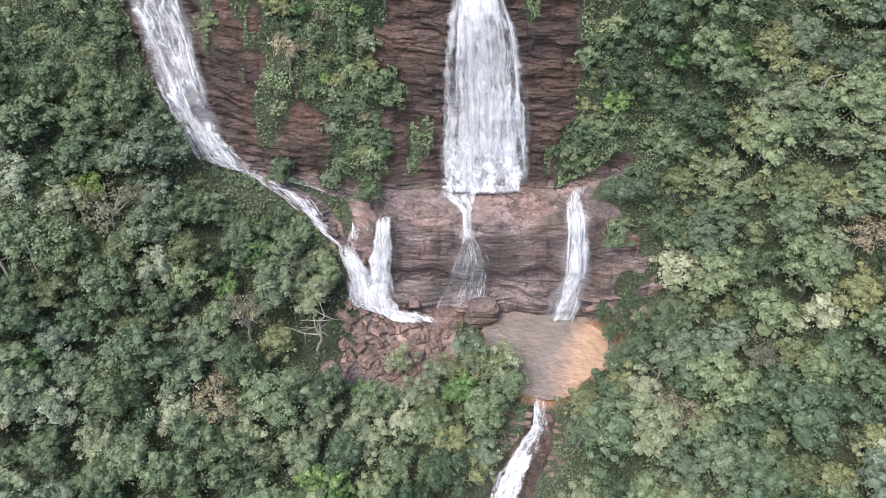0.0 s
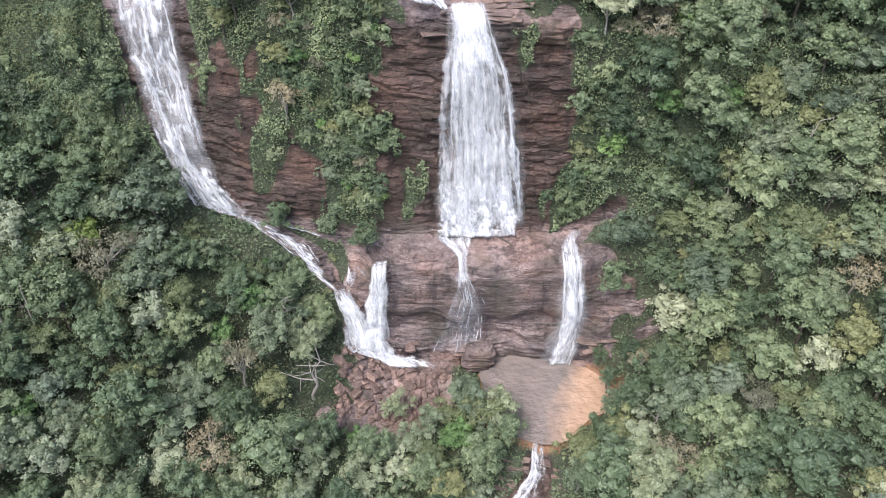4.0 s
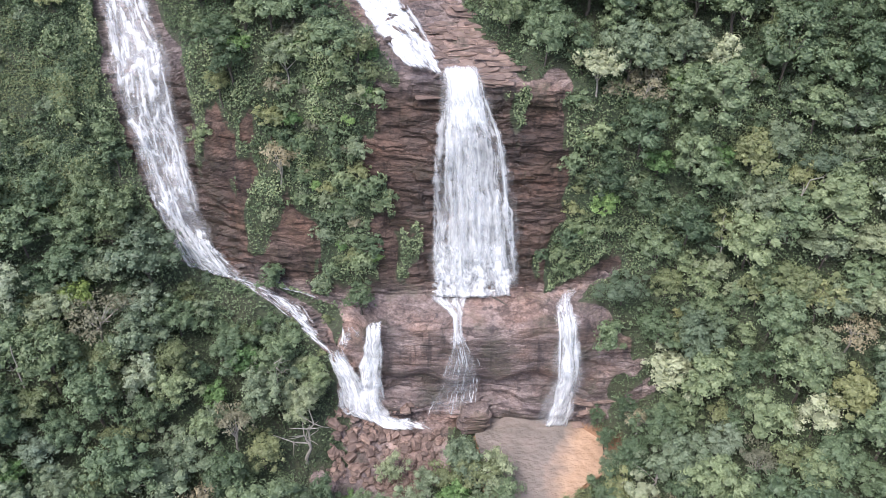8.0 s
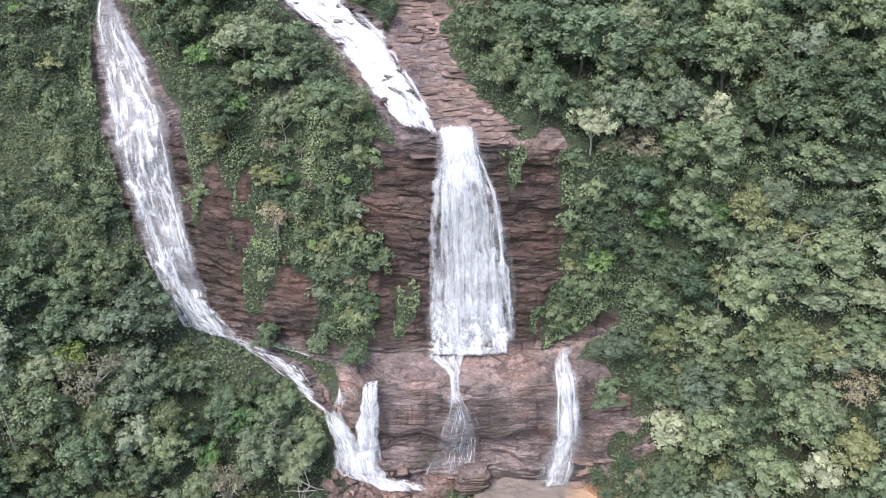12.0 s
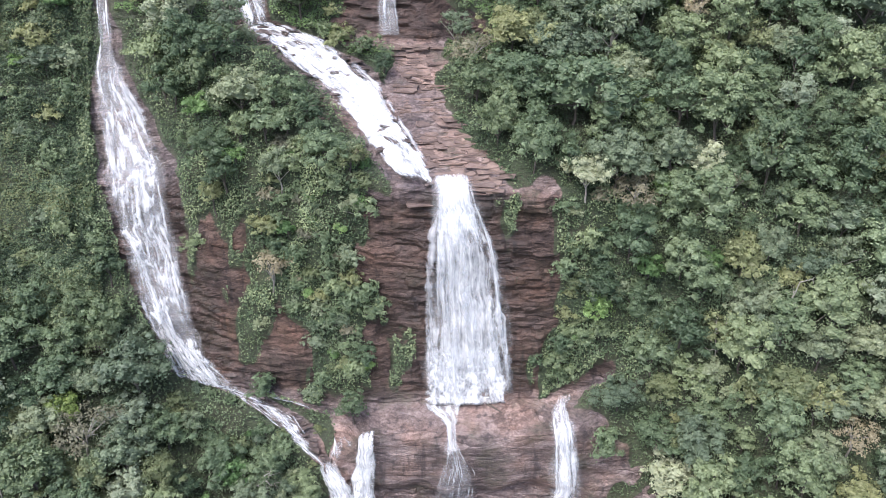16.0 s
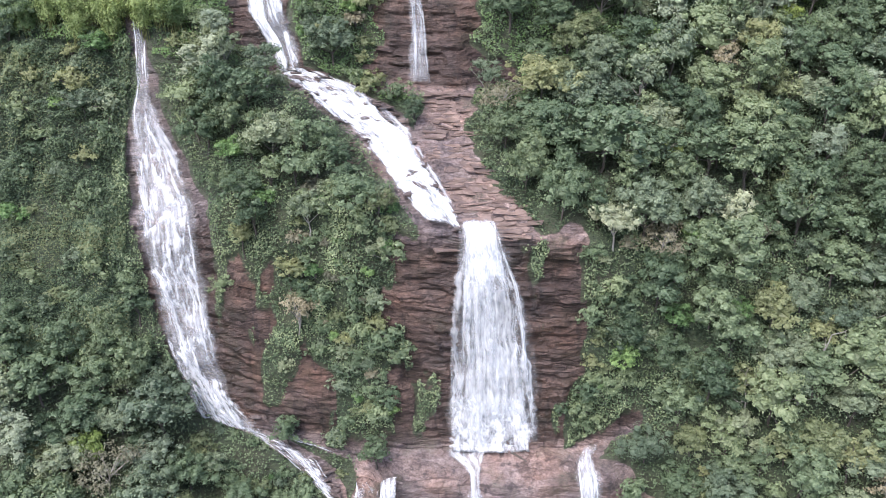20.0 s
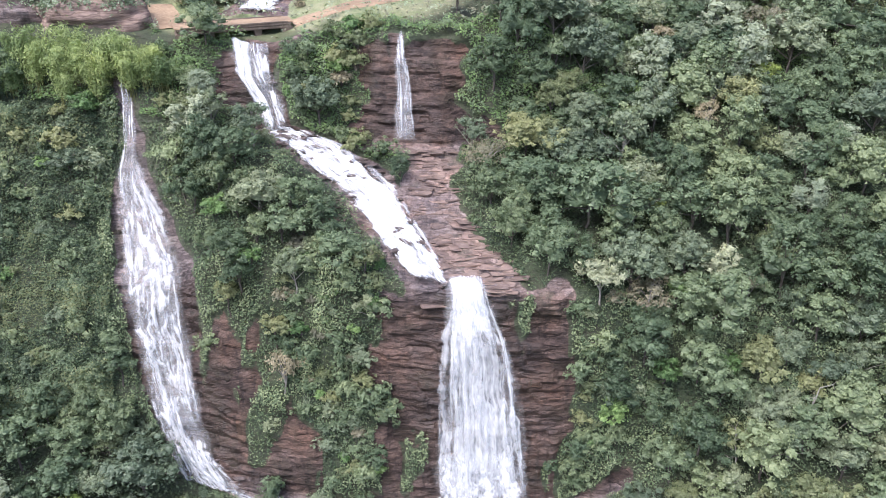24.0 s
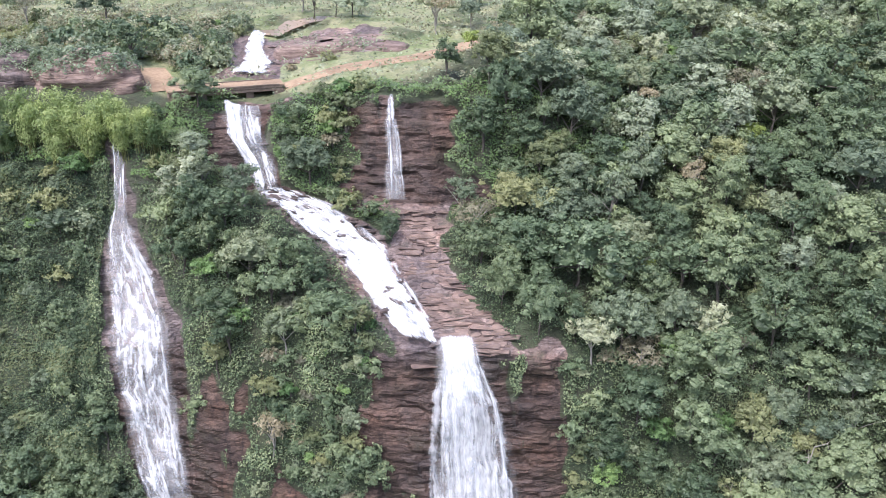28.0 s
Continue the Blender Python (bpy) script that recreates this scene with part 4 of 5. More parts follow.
for k, (key, r, h, th) in enumerate([("mid", 2.3, 4.2, 2.0), ("dark", 2.2, 4.4, 2.0), ("grey", 2.4, 3.8, 2.6), ("olive", 2.3, 3.6, 2.2), ("dry", 2.5, 3.4, 3.2), ("bright", 2.1, 3.4, 2.0), ("mid", 2.6, 3.8, 2.0), ("yellow", 2.2, 3.0, 2.4)]):
    SMALL.append((key, r, tree_proto("slender_tree", 40 + k, r, h, th, key, clumps=24, per=44, leaf=0.28, gap=0.3 if key == "dry" else 0.0, bark=M_PALEBARK if key in ("dry", "grey") else M_BARK,
                  label="slender understorey tree with a small %s crown" % WORDS[key], group="slender trees of the understorey")))
for k, (key, r, h) in enumerate([("mid", 1.5, 1.7), ("dark", 1.3, 1.9), ("bright", 1.2, 1.4), ("olive", 1.4, 1.5), ("grey", 1.6, 1.6), ("dry", 1.2, 1.2)]):
    SHRUBS.append((key, r, shrub_proto("shrub", 70 + k, r, h, key, label="low rounded %s shrub rooted on the slope" % WORDS[key])))

PLANT = random.Random(8)
TAKEN = []
# where the masks stand on a fine raster, for quick look-ups while planting
RX, RS = np.arange(-130, 131, 0.5), np.arange(0, 12.01, 0.02)
rx, rs = np.meshgrid(RX, RS)
BARE = rock_mask(rx, rs)
WET = {m: water_mask(rx, rs, m) for m in (0, 1, 2, 3)}


SEC_Y, SEC_Z = section(RX)
STEPS = np.arange(len(LINES))


def ground_at(x, y):
    """Height of the ground and the number of lines up the slope at (x, y), from the raster."""
    i = min(max(int((x + 130) / 0.5 + 0.5), 0), len(RX) - 1)
    s = float(np.interp(y, SEC_Y[:, i], STEPS))
    return float(np.interp(s, STEPS, SEC_Z[:, i])), s


def spot(x, s):
    """The place on the slope at x, s lines up, from the raster."""
    i = min(max(int((x + 130) / 0.5 + 0.5), 0), len(RX) - 1)
    return x, float(np.interp(s, STEPS, SEC_Y[:, i])), float(np.interp(s, STEPS, SEC_Z[:, i]))


def look_up(raster, x, s):
    return raster[min(max(int(s / 0.02), 0), len(RS) - 1), min(max(int((x + 130) / 0.5), 0), len(RX) - 1)]


def road_distance(x, y):
    return float(line_distance(ROADLINE, np.array([x]), np.array([y]))[0])


# strips no crown may reach into, mostly to keep the camera's view open: (x from, x to, y from, y to)
VIEW_STRIPS = [(-33, -22, 82, 89), (-20, -15, 66, 71), (-56, -36, 107, 121), (-76, -37, 118, 150), (8.5, 14.5, 44, 60), (-40, -22, 126, 150), (-33, -4, 128, 160), (-22, 4, 116, 132), (-66, -45, 92, 108)]

# low plants are kept out too, so the camera sees outcrop and grass
LOW_VIEW_STRIPS = [(-64, -40.5, 115.2, 121), (-76, -41.5, 120.0, 129.0), (-42, -33, 121.5, 131)]


def blocks_view(x, y, z, r, h):
    """Whether the crown would hide the water or the bare rock beyond it from the camera."""
    # slope of the sight line from the camera, 96 up, over the crown top
    fall = (96 - z - h) / y
    for k in np.arange(0, 14, 1.6):
        yk, xk = y + k, x * (1 + k / y)
        zk, sk = ground_at(xk, yk)
        if zk > z + h - k * fall:
            return False
        for o in (-0.75 * r, 0, 0.75 * r):
            if look_up(WET[0], xk + o, sk) > 0.3 or (k > 1 and pool_inside(xk + o, yk) < 0.98) or (look_up(BARE, xk + o, sk) > 0.5 and 2.3 < sk < 9.1):
                return True
    return False


CACHE = np.zeros((2000, 4))


def taken_array():
    n = len(TAKEN)
    k = n - 1
    while k >= 0 and CACHE[k, 3] == 0:
        CACHE[k] = TAKEN[k]
        k -= 1
    return CACHE[:n]


def free(x, y, r, spacing, h):
    z, s = ground_at(x, y)
    if look_up(BARE, x, s) > 0.4 or look_up(WET[min(3, int(r * 0.75))], x, s) > 0.2 or pool_inside(x, y) < 1.0 + r / 12:
        return None
    if y > 112 and road_distance(x, y) < r * 0.6 + 2.4:
        return None
    for a, b, c, d in VIEW_STRIPS if h else ():
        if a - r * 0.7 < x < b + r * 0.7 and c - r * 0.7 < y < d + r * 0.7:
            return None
    for a, b, c, d in LOW_VIEW_STRIPS:
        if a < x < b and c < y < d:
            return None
    if len(TAKEN):
        t = taken_array()
        if ((t[:, 0] - x) ** 2 + (t[:, 1] - y) ** 2 + (t[:, 2] - z) ** 2 < (spacing * (t[:, 3] + r)) ** 2).any():
            return None
    if h and blocks_view(x, y, z, r, h):
        return None
    return z, s


def plant(proto, x, y, size, squash=1.0, sink=0.3):
    z, s = ground_at(x, y)
    m = Matrix.Translation((x, y, z - sink)) @ Matrix.Rotation(PLANT.uniform(0, 6.28), 4, "Z") @ Matrix.Rotation(PLANT.uniform(-0.09, 0.09), 4, "X") @ Matrix.Diagonal((size, size, size * squash, 1))
    return copy_thing(proto, m)


# single trees that stand out: leaf colour, x, y, crown radius
TALL = [
    ("grey", -38.5, 85.2, 5.6), ("dry", -43.7, 77.9, 5.3), ("dark", -45.3, 91.2, 3.5), ("dark", -42.4, 89.9, 4.3), ("mid", -53.3, 85.0, 4.8),
    ("mid", -34.6, 81.1, 4.3), ("grey", -18.6, 74.6, 3.8), ("dry", -28.6, 58.1, 4.2), ("olive", -21.8, 53.6, 3.6), ("bright", -13.4, 49.5, 3.2),
    ("grey", 2.8, 68.5, 3.5), ("grey", 7.5, 65.9, 3.4), ("mid", 34.4, 87.6, 5.3), ("grey", 42.4, 86.7, 3.4), ("grey", 48.2, 87.6, 3.6),
    ("dark", 21.2, 88.0, 3.6), ("grey", 24.1, 82.0, 4.1), ("olive", 29.6, 81.7, 3.7), ("dark", 35.1, 78.8, 3.3), ("mid", 41.5, 75.9, 4.3),
    ("dry", 50.6, 73.3, 3.9), ("grey", 47.5, 80.3, 3.6), ("olive", 49.0, 66.7, 4.5), ("dark", 24.2, 66.1, 3.6), ("grey", 30.3, 64.3, 4.2),
    ("olive", 18.2, 60.5, 4.0), ("grey", 25.1, 54.9, 4.8), ("grey", 32.6, 51.3, 3.9), ("mid", 19.8, 49.2, 3.5), ("grey", -44.9, 59.2, 4.1),
    ("mid", -46.9, 50.7, 4.0), ("mid", -36.8, 50.2, 4.3), ("mid", -6.2, 54.6, 4.2), ("grey", -16.2, 58.7, 3.6), ("grey", -32.7, 66.9, 3.7),
    ("olive", -39.2, 65.8, 3.6), ("dark", 6.8, 114.6, 4.8), ("olive", 14.0, 109.0, 3.2), ("grey", 20.0, 105.9, 4.3), ("grey", 25.0, 103.8, 3.7),
    ("grey", -48.6, 104.7, 3.3), ("mid", 31.8, 89.3, 4.4), ("grey", 42.6, 89.7, 3.4), ("mid", 9.2, 98.7, 3.2), ("dark", 14.5, 95.2, 3.2),
]
LOW = [
    ("mid", -29.2, 82.0, 2.3), ("olive", -26.2, 81.6, 2.2), ("mid", -23.4, 81.8, 2.3), ("grey", -31.6, 83.0, 2.0),
    ("bright", -29.0, 73.3, 2.3), ("mid", -22.4, 85.6, 2.6), ("mid", -19.8, 81.4, 2.8), ("dry", -26.2, 68.8, 3.4), ("bright", -11.1, 63.7, 1.8),
    ("bright", 0.8, 63.4, 2.2), ("dark", -10.4, 83.1, 2.7), ("mid", 19.3, 86.2, 2.5), ("dry", 37.7, 61.5, 3.3), ("grey", -6.5, 67.4, 2.6),
    ("mid", 22.2, 78.8, 3.0), ("grey", 3.8, 109.3, 2.6), ("yellow", 27.5, 102.2, 2.0), ("dark", 1.9, 123.5, 2.8), ("grey", -25.1, 106.5, 3.2),
    ("mid", -19.9, 95.5, 3.4), ("mid", -11.5, 91.3, 2.7), ("grey", -9.3, 90.4, 2.2), ("dark", -45.7, 132.4, 3.5), ("bright", -47.2, 109.3, 2.4),
    ("mid", -16.0, 98.5, 3.0), ("bright", -28.6, 99.3, 2.6), ("dark", -5.7, 105.3, 1.9),
]
for marked, protos in ((TALL, BIG + WIDE), (LOW, SMALL)):
    for key, x, y, r in marked:
        choice = [q for q in protos if q[0] == key] or [q for q in SMALL if q[0] == key]
        _, pr, proto = PLANT.choice(choice)
        plant(proto, x, y, 0.86 * r / pr, PLANT.uniform(0.9, 1.05))
        TAKEN.append((x, y, ground_at(x, y)[0], r))

RARE = {"yellow": 0.15, "bright": 0.3, "dry": 0.3, "pale": 0.4, "mid": 0.9, "dark": 0.6}


def scatter(protos, most, tries, s_range, steepest, spacing, tall, sizes, plateau, x_range=(-105, 105), sink=0.3):
    """Plants of one kind, as densely on the steep slopes as on the level."""
    count = 0
    for _ in range(tries):
        if count >= most:
            break
        s = PLANT.uniform(*s_range)
        x, y, z = spot(PLANT.uniform(*x_range), s)
        if abs(x) > max(54, 0.515 * y) + 4 or y > 158:
            continue
        dy = np.subtract(spot(x, s + 0.05), spot(x, s - 0.05))
        if PLANT.random() > math.hypot(dy[1], dy[2]) / 3.5:
            continue
        if dy[2] / max(dy[1], 0.01) > steepest:
            continue
        if y > 121 and x < 8 + (y - 124) * 0.2 and PLANT.random() > plateau:
            continue
        # paler leaves favoured high up for haze, low down for sky light
        key, r, proto = PLANT.choice([q for q in protos if PLANT.random() < RARE.get(q[0], 1.0) * (0.2 if s > 9 and q[0] in ("mid", "dark") else (4.0 if s > 8 else 2.0) if (s > 8 or s < 2.6) and q[0] in ("pale", "grey") else 0.6 if 4.5 < s < 7.5 and q[0] in ("pale", "grey", "olive") else 1.0)] or protos)
        size = PLANT.uniform(*sizes)
        got = free(x, y, r * size, spacing, tall * size)
        if got:
            plant(proto, x, y, size, PLANT.uniform(0.85, 1.2), sink)
            TAKEN.append((x, y, got[0], r * size))
            count += 1


scatter(BIG, 268, 16000, (0.7, 11.0), 2.6, 0.6, 10.5, (0.75, 1.25), 0.04)
scatter(WIDE, 280, 16000, (0.7, 11.0), 2.4, 0.5, 9.0, (0.7, 1.15), 0.04)
scatter(SMALL, 265, 16000, (0.7, 10.8), 4.0, 0.45, 6.5, (0.7, 1.25), 0.15)
scatter(SHRUBS, 80, 12000, (5.0, 6.3), 12.0, 0.36, 0, (0.7, 1.6), 0.6, (-20, -6), sink=-0.3)
scatter(SHRUBS, 50, 12000, (2.0, 11.0), 9.0, 0.42, 0, (0.6, 1.3), 0.6, (-62, 40), sink=-0.2)
scatter(SHRUBS, 30, 6000, (3.2, 4.7), 9.0, 0.34, 0, (0.5, 0.95), 0.6, (-36, -15), sink=0.1)
scatter(SHRUBS, 25, 6000, (7.6, 9.2), 9.0, 0.36, 0, (0.9, 1.6), 0.6, (-24, -8), sink=-0.2)
scatter([q for q in SHRUBS if q[0] in ("olive", "grey", "dry")], 62, 12000, (9.4, 11.0), 9.0, 0.4, 0, (0.9, 2.2), 1.0, (-92, -33), sink=-0.2)
scatter(SHRUBS, 28, 6000, (5.0, 6.3), 12.0, 0.36, 0, (0.8, 1.6), 0.6, (12, 24), sink=-0.3)
scatter([q for q in SHRUBS if q[0] in ("mid", "dark")], 16, 6000, (10.05, 10.6), 9.0, 0.4, 0, (1.8, 2.7), 1.0, (-58, -35), sink=-0.2)
scatter([q for q in SHRUBS if q[0] in ("mid", "olive", "grey", "bright")], 30, 9000, (5.1, 7.6), 9.0, 0.4, 0, (0.8, 1.9), 1.0, (-64, -44), sink=-0.4)
# bushy trees on the near bank, their crowns leaning over the pool
for x, y, key, size in [(0.8, 66.6, "olive", 1.0), (3.4, 68.6, "grey", 1.15), (5.4, 66.4, "olive", 1.2), (7.6, 66.6, "grey", 1.15), (8.6, 63.4, "mid", 1.0), (2.0, 63.2, "bright", 1.15), (-1.6, 65.4, "grey", 0.9), (6.0, 60.8, "mid", 1.1), (22.4, 63.0, "olive", 1.1), (24.5, 66.0, "mid", 1.1)]:
    plant(next(q[2] for q in SMALL if q[0] == key), x, y, size)
for x, y, key, size in [(22.2, 71.0, "mid", 0.7), (22.0, 66.5, "grey", 0.8), (21.6, 75.2, "dark", 0.6), (18.4, 63.0, "olive", 0.8), (-22.5, 168, "mid", 1.2), (-18.5, 170, "dark", 1.1), (-25.5, 173, "grey", 1.3), (-15, 166, "mid", 1.0)]:
    plant(next(q[2] for q in SMALL if q[0] == key), x, y, size)
for group in (BIG, WIDE, SMALL, SHRUBS):
    for key, r, proto in group:
        for ob in (*proto.children_recursive, proto):
            bpy.data.objects.remove(ob)

# undergrowth: leaf sprays in mounds over all ground that is not bare


def cover(name, label, count, x_range, s_range, leaf, mound, seed, keys, bare=0.45, category="undergrowth"):
    rng = np.random.RandomState(seed)
    n = count * 5
    x = rng.uniform(*x_range, n)
    s = rng.uniform(*s_range, n)
    a = slope_point(x + 0.2, s) - slope_point(x - 0.2, s)
    b = slope_point(x, s + 0.02) - slope_point(x, s - 0.02)
    area = np.linalg.norm(np.cross(a, b), axis=1)
    p = slope_point(x, s)
    keep = (rng.rand(n) < area / np.percentile(area, 97)) & (np.abs(p[:, 0]) < np.maximum(54, 0.515 * p[:, 1]) + 6) & (pool_inside(p[:, 0], p[:, 1]) > 1.02)
    keep &= line_distance(ROADLINE, p[:, 0], p[:, 1]) > 2.5
    for x0, x1, y0, y1 in LOW_VIEW_STRIPS:
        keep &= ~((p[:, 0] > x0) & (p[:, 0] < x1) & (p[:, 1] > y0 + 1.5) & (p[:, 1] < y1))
    p, x, s = p[keep], x[keep], s[keep]
    bush = fbm(p, 3.2, seed)
    col, row = np.clip(((x + 130) / 0.5).astype(int), 0, len(RX) - 1), np.clip((s / 0.02).astype(int), 0, len(RS) - 1)
    keep = (BARE[row, col] + 0.25 * (bush - 0.5) < bare) & (WET[0][row, col] < 0.3) & (rng.rand(len(x)) < 0.35 + 1.4 * np.clip(bush - 0.3, 0, 1))
    idx = np.nonzero(keep)[0][:count]
    p, x, s, bush = p[idx], x[idx], s[idx], bush[idx]
    nrm = slope_normal(x, s)
    p = p + nrm * (relief(p, rock_mask(x, s), s))[:, None]
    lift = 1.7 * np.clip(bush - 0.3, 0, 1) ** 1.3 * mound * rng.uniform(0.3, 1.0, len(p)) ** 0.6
    p = p + (nrm * 0.6 + np.array([0, 0, 0.6])) * lift[:, None]
    nn = nrm * 0.5 + np.array([0, 0, 0.7]) + rng.normal(size=p.shape) * 0.55
    size = leaf * rng.uniform(0.6, 1.4, len(p))
    pick = (fbm(p, 6.0, seed + 3) * 0.8 + rng.rand(len(p)) * 0.35) * len(keys) / 1.05
    number = np.clip(pick.astype(int), 0, len(keys) - 1)
    for key in sorted(set(keys)):
        m = np.isin(number, [k for k, q in enumerate(keys) if q == key])
        if m.any():
            v, f = leaves_at(rng, p[m], nn[m], size[m], size[m] * 0.74)
            # tone follows the mounds: shaded hollows and lit tops put into the colour
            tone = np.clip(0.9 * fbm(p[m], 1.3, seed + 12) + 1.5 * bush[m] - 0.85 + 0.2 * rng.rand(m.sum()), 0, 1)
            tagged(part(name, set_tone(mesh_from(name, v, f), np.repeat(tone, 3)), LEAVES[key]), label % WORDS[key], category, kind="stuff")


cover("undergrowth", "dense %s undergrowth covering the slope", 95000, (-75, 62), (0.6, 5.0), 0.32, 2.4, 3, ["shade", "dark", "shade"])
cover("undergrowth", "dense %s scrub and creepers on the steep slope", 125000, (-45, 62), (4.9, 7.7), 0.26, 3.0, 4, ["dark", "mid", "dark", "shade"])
cover("undergrowth", "fresh %s scrub and creepers below the plateau", 80000, (-80, 62), (7.6, 9.4), 0.27, 2.8, 6, ["dark", "mid", "bright", "mid", "olive"])
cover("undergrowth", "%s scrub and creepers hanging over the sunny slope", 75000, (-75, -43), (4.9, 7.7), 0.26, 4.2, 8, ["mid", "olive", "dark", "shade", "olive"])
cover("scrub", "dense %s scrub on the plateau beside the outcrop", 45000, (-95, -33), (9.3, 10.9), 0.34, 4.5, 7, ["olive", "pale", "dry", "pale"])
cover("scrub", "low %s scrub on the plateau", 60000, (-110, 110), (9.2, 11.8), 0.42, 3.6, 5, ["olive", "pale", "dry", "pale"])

# ---- track and bridge ----
def strip(line, width, lift, seed, per=1.2):
    """A ragged strip of ground along a line in plan."""
    line = np.array(line, float)
    d = np.concatenate([[0], np.cumsum(np.linalg.norm(np.diff(line, axis=0), axis=1))])
    t = np.arange(0, d[-1], per)
    c = np.stack([np.interp(t, d, line[:, 0]), np.interp(t, d, line[:, 1])], -1)
    c = np.stack([np.convolve(np.pad(c[:, k], 3, mode="edge"), np.ones(7) / 7, "valid") for k in (0, 1)], -1)
    g = np.gradient(c, axis=0)
    n = np.stack([-g[:, 1], g[:, 0]], -1) / np.linalg.norm(g, axis=1, keepdims=True)
    verts = []
    for k, (p, q) in enumerate(zip(c, n)):
        w = width / 2 * (1 + 0.35 * (float(vnoise(np.array([t[k], 0, seed]), 4.0, seed)) - 0.5))
        for o in (-1, -0.5, 0, 0.5, 1):
            x, y = p + q * o * w
            verts.append((x, y, ground_at(x, y)[0] + lift - 0.1 * (abs(o) == 1) + 0.05 * (abs(o) == 0)))
    return mesh_from("track", np.array(verts), lattice(len(c), 5), True)


tagged(part("track", strip(ROADLINE[:3], 4.6, 0.16, 1), M_ROAD), "pale dirt track along the edge of the plateau", "track", kind="structure")
tagged(part("track", strip(ROADLINE[3:], 4.2, 0.16, 2), M_ROAD), "pale dirt track climbing across the plateau", "track", kind="structure")


def bevelled_box(size, bevel=0.06):
    bm = bmesh.new()
    bmesh.ops.create_cube(bm, size=1)
    bmesh.ops.scale(bm, vec=size, verts=bm.verts)
    bmesh.ops.bevel(bm, geom=bm.edges[:], offset=bevel, segments=2, affect="EDGES")
    return bm


bridge = tagged(new("bridge"), "low concrete and timber road bridge over the stream", "bridge")
ax, ay, bx, by = -37.5, 121.4, -22.5, 126.8
length, heading = math.hypot(bx - ax, by - ay), math.atan2(by - ay, bx - ax)
bridge.matrix_world = Matrix.Translation(((ax + bx) / 2, (ay + by) / 2, 70.55)) @ Matrix.Rotation(heading, 4, "Z")


def bridge_part(name, size, at, mat, label="", bevel=0.06):
    ob = part(name, bevelled_box(size, bevel), mat, bridge, label)
    ob.location = at
    return ob


bridge_part("deck", (length, 4.4, 0.3), (0, 0, 0.15), M_CONCRETE)
bridge_part("roadway", (length + 0.6, 3.9, 0.14), (0, 0, 0.34), M_ROAD, "dirt surface of the roadway")
for o in (-1.95, -0.6, 0.6, 1.95):
    bridge_part("beam", (length, 0.36, 0.5), (0, o, -0.24), M_CONCRETE, "", 0.1)
for o in (-2.1, 2.1):
    bridge_part("kerb", (length - 1, 0.28, 0.2), (0, o, 0.42), M_CONCRETE)
for px in (-3.4, 3.2):
    bridge_part("pier", (1.1, 3.9, 2.4), (px, 0.1, -1.6), M_CONCRETE, "stained concrete pier", 0.12)
for px in (-length / 2 + 0.6, length / 2 - 0.6):
    bridge_part("abutment", (1.6, 4.6, 1.8), (px, 0.1, -1.2), M_CONCRETE, "", 0.12)

# ---- stones ----
from mathutils.bvhtree import BVHTree

GROUND_TREE = BVHTree.FromPolygons(g_place.reshape(-1, 3).tolist(), lattice(*gx.shape).tolist())


def drop(x, y):
    """Height of the ground surface below (x, y), ledges included."""
    hit = GROUND_TREE.ray_cast(Vector((x, y, 200)), Vector((0, 0, -1)))
    return hit[0].z if hit[0] else ground_at(x, y)[0]


def stone_mesh(seed, size, points=16, blocky=0.6):
    """An angular stone: the hull of points on a squared-off ellipsoid."""
    rng = np.random.RandomState(seed)
    d = ball(rng, points)
    d = np.sign(d) * np.abs(d) ** blocky
    bm = bmesh.new()
    for q in d * rng.uniform(0.8, 1.0, (points, 1)) * np.array(size) / 2:
        bm.verts.new(q)
    hull = bmesh.ops.convex_hull(bm, input=bm.verts)
    bmesh.ops.delete(bm, geom=[v for v in bm.verts if not v.link_faces], context="VERTS")
    me = bpy.data.meshes.new("stone")
    bm.to_mesh(me)
    bm.free()
    return me


STONES = [stone_mesh(200 + k, (1.5, 1.1, 0.8) if k % 2 else (1.2, 1.1, 1.0)) for k in range(8)]
SLABS = [stone_mesh(300 + k, (3.2, 1.5, 0.7), 20, 0.4) for k in range(8)]
RED = rock_material("reddish_boulder_stone", pale=0.78)
for me in STONES:
    me.materials.append(RED)
for me in SLABS:
    me.materials.append(M_SLAB)
R = random.Random(21)
for k in range(330):
    x, y = R.uniform(-14.8, 0.2), R.uniform(65.2, 77.4)
    if y < 66 + abs(x + 9) * 0.35 or (x > -3 and y > 75):
        continue
    size = R.choice((0.5, 0.6, 0.8, 1.0, 1.4)) * R.uniform(0.8, 1.2)
    ob = tagged(new("boulder", R.choice(STONES)), "angular reddish boulder in the rock pile below the falls", "boulder", "boulders below the falls")
    ob.matrix_world = Matrix.Translation((x, y, drop(x, y) + 0.2 * size)) @ Euler((R.uniform(-0.5, 0.5), R.uniform(-0.5, 0.5), R.uniform(0, 6))).to_matrix().to_4x4() @ Matrix.Scale(size, 4)

block = tagged(new("rock_block"), "large layered block of sandstone at the edge of the pool", "rock")
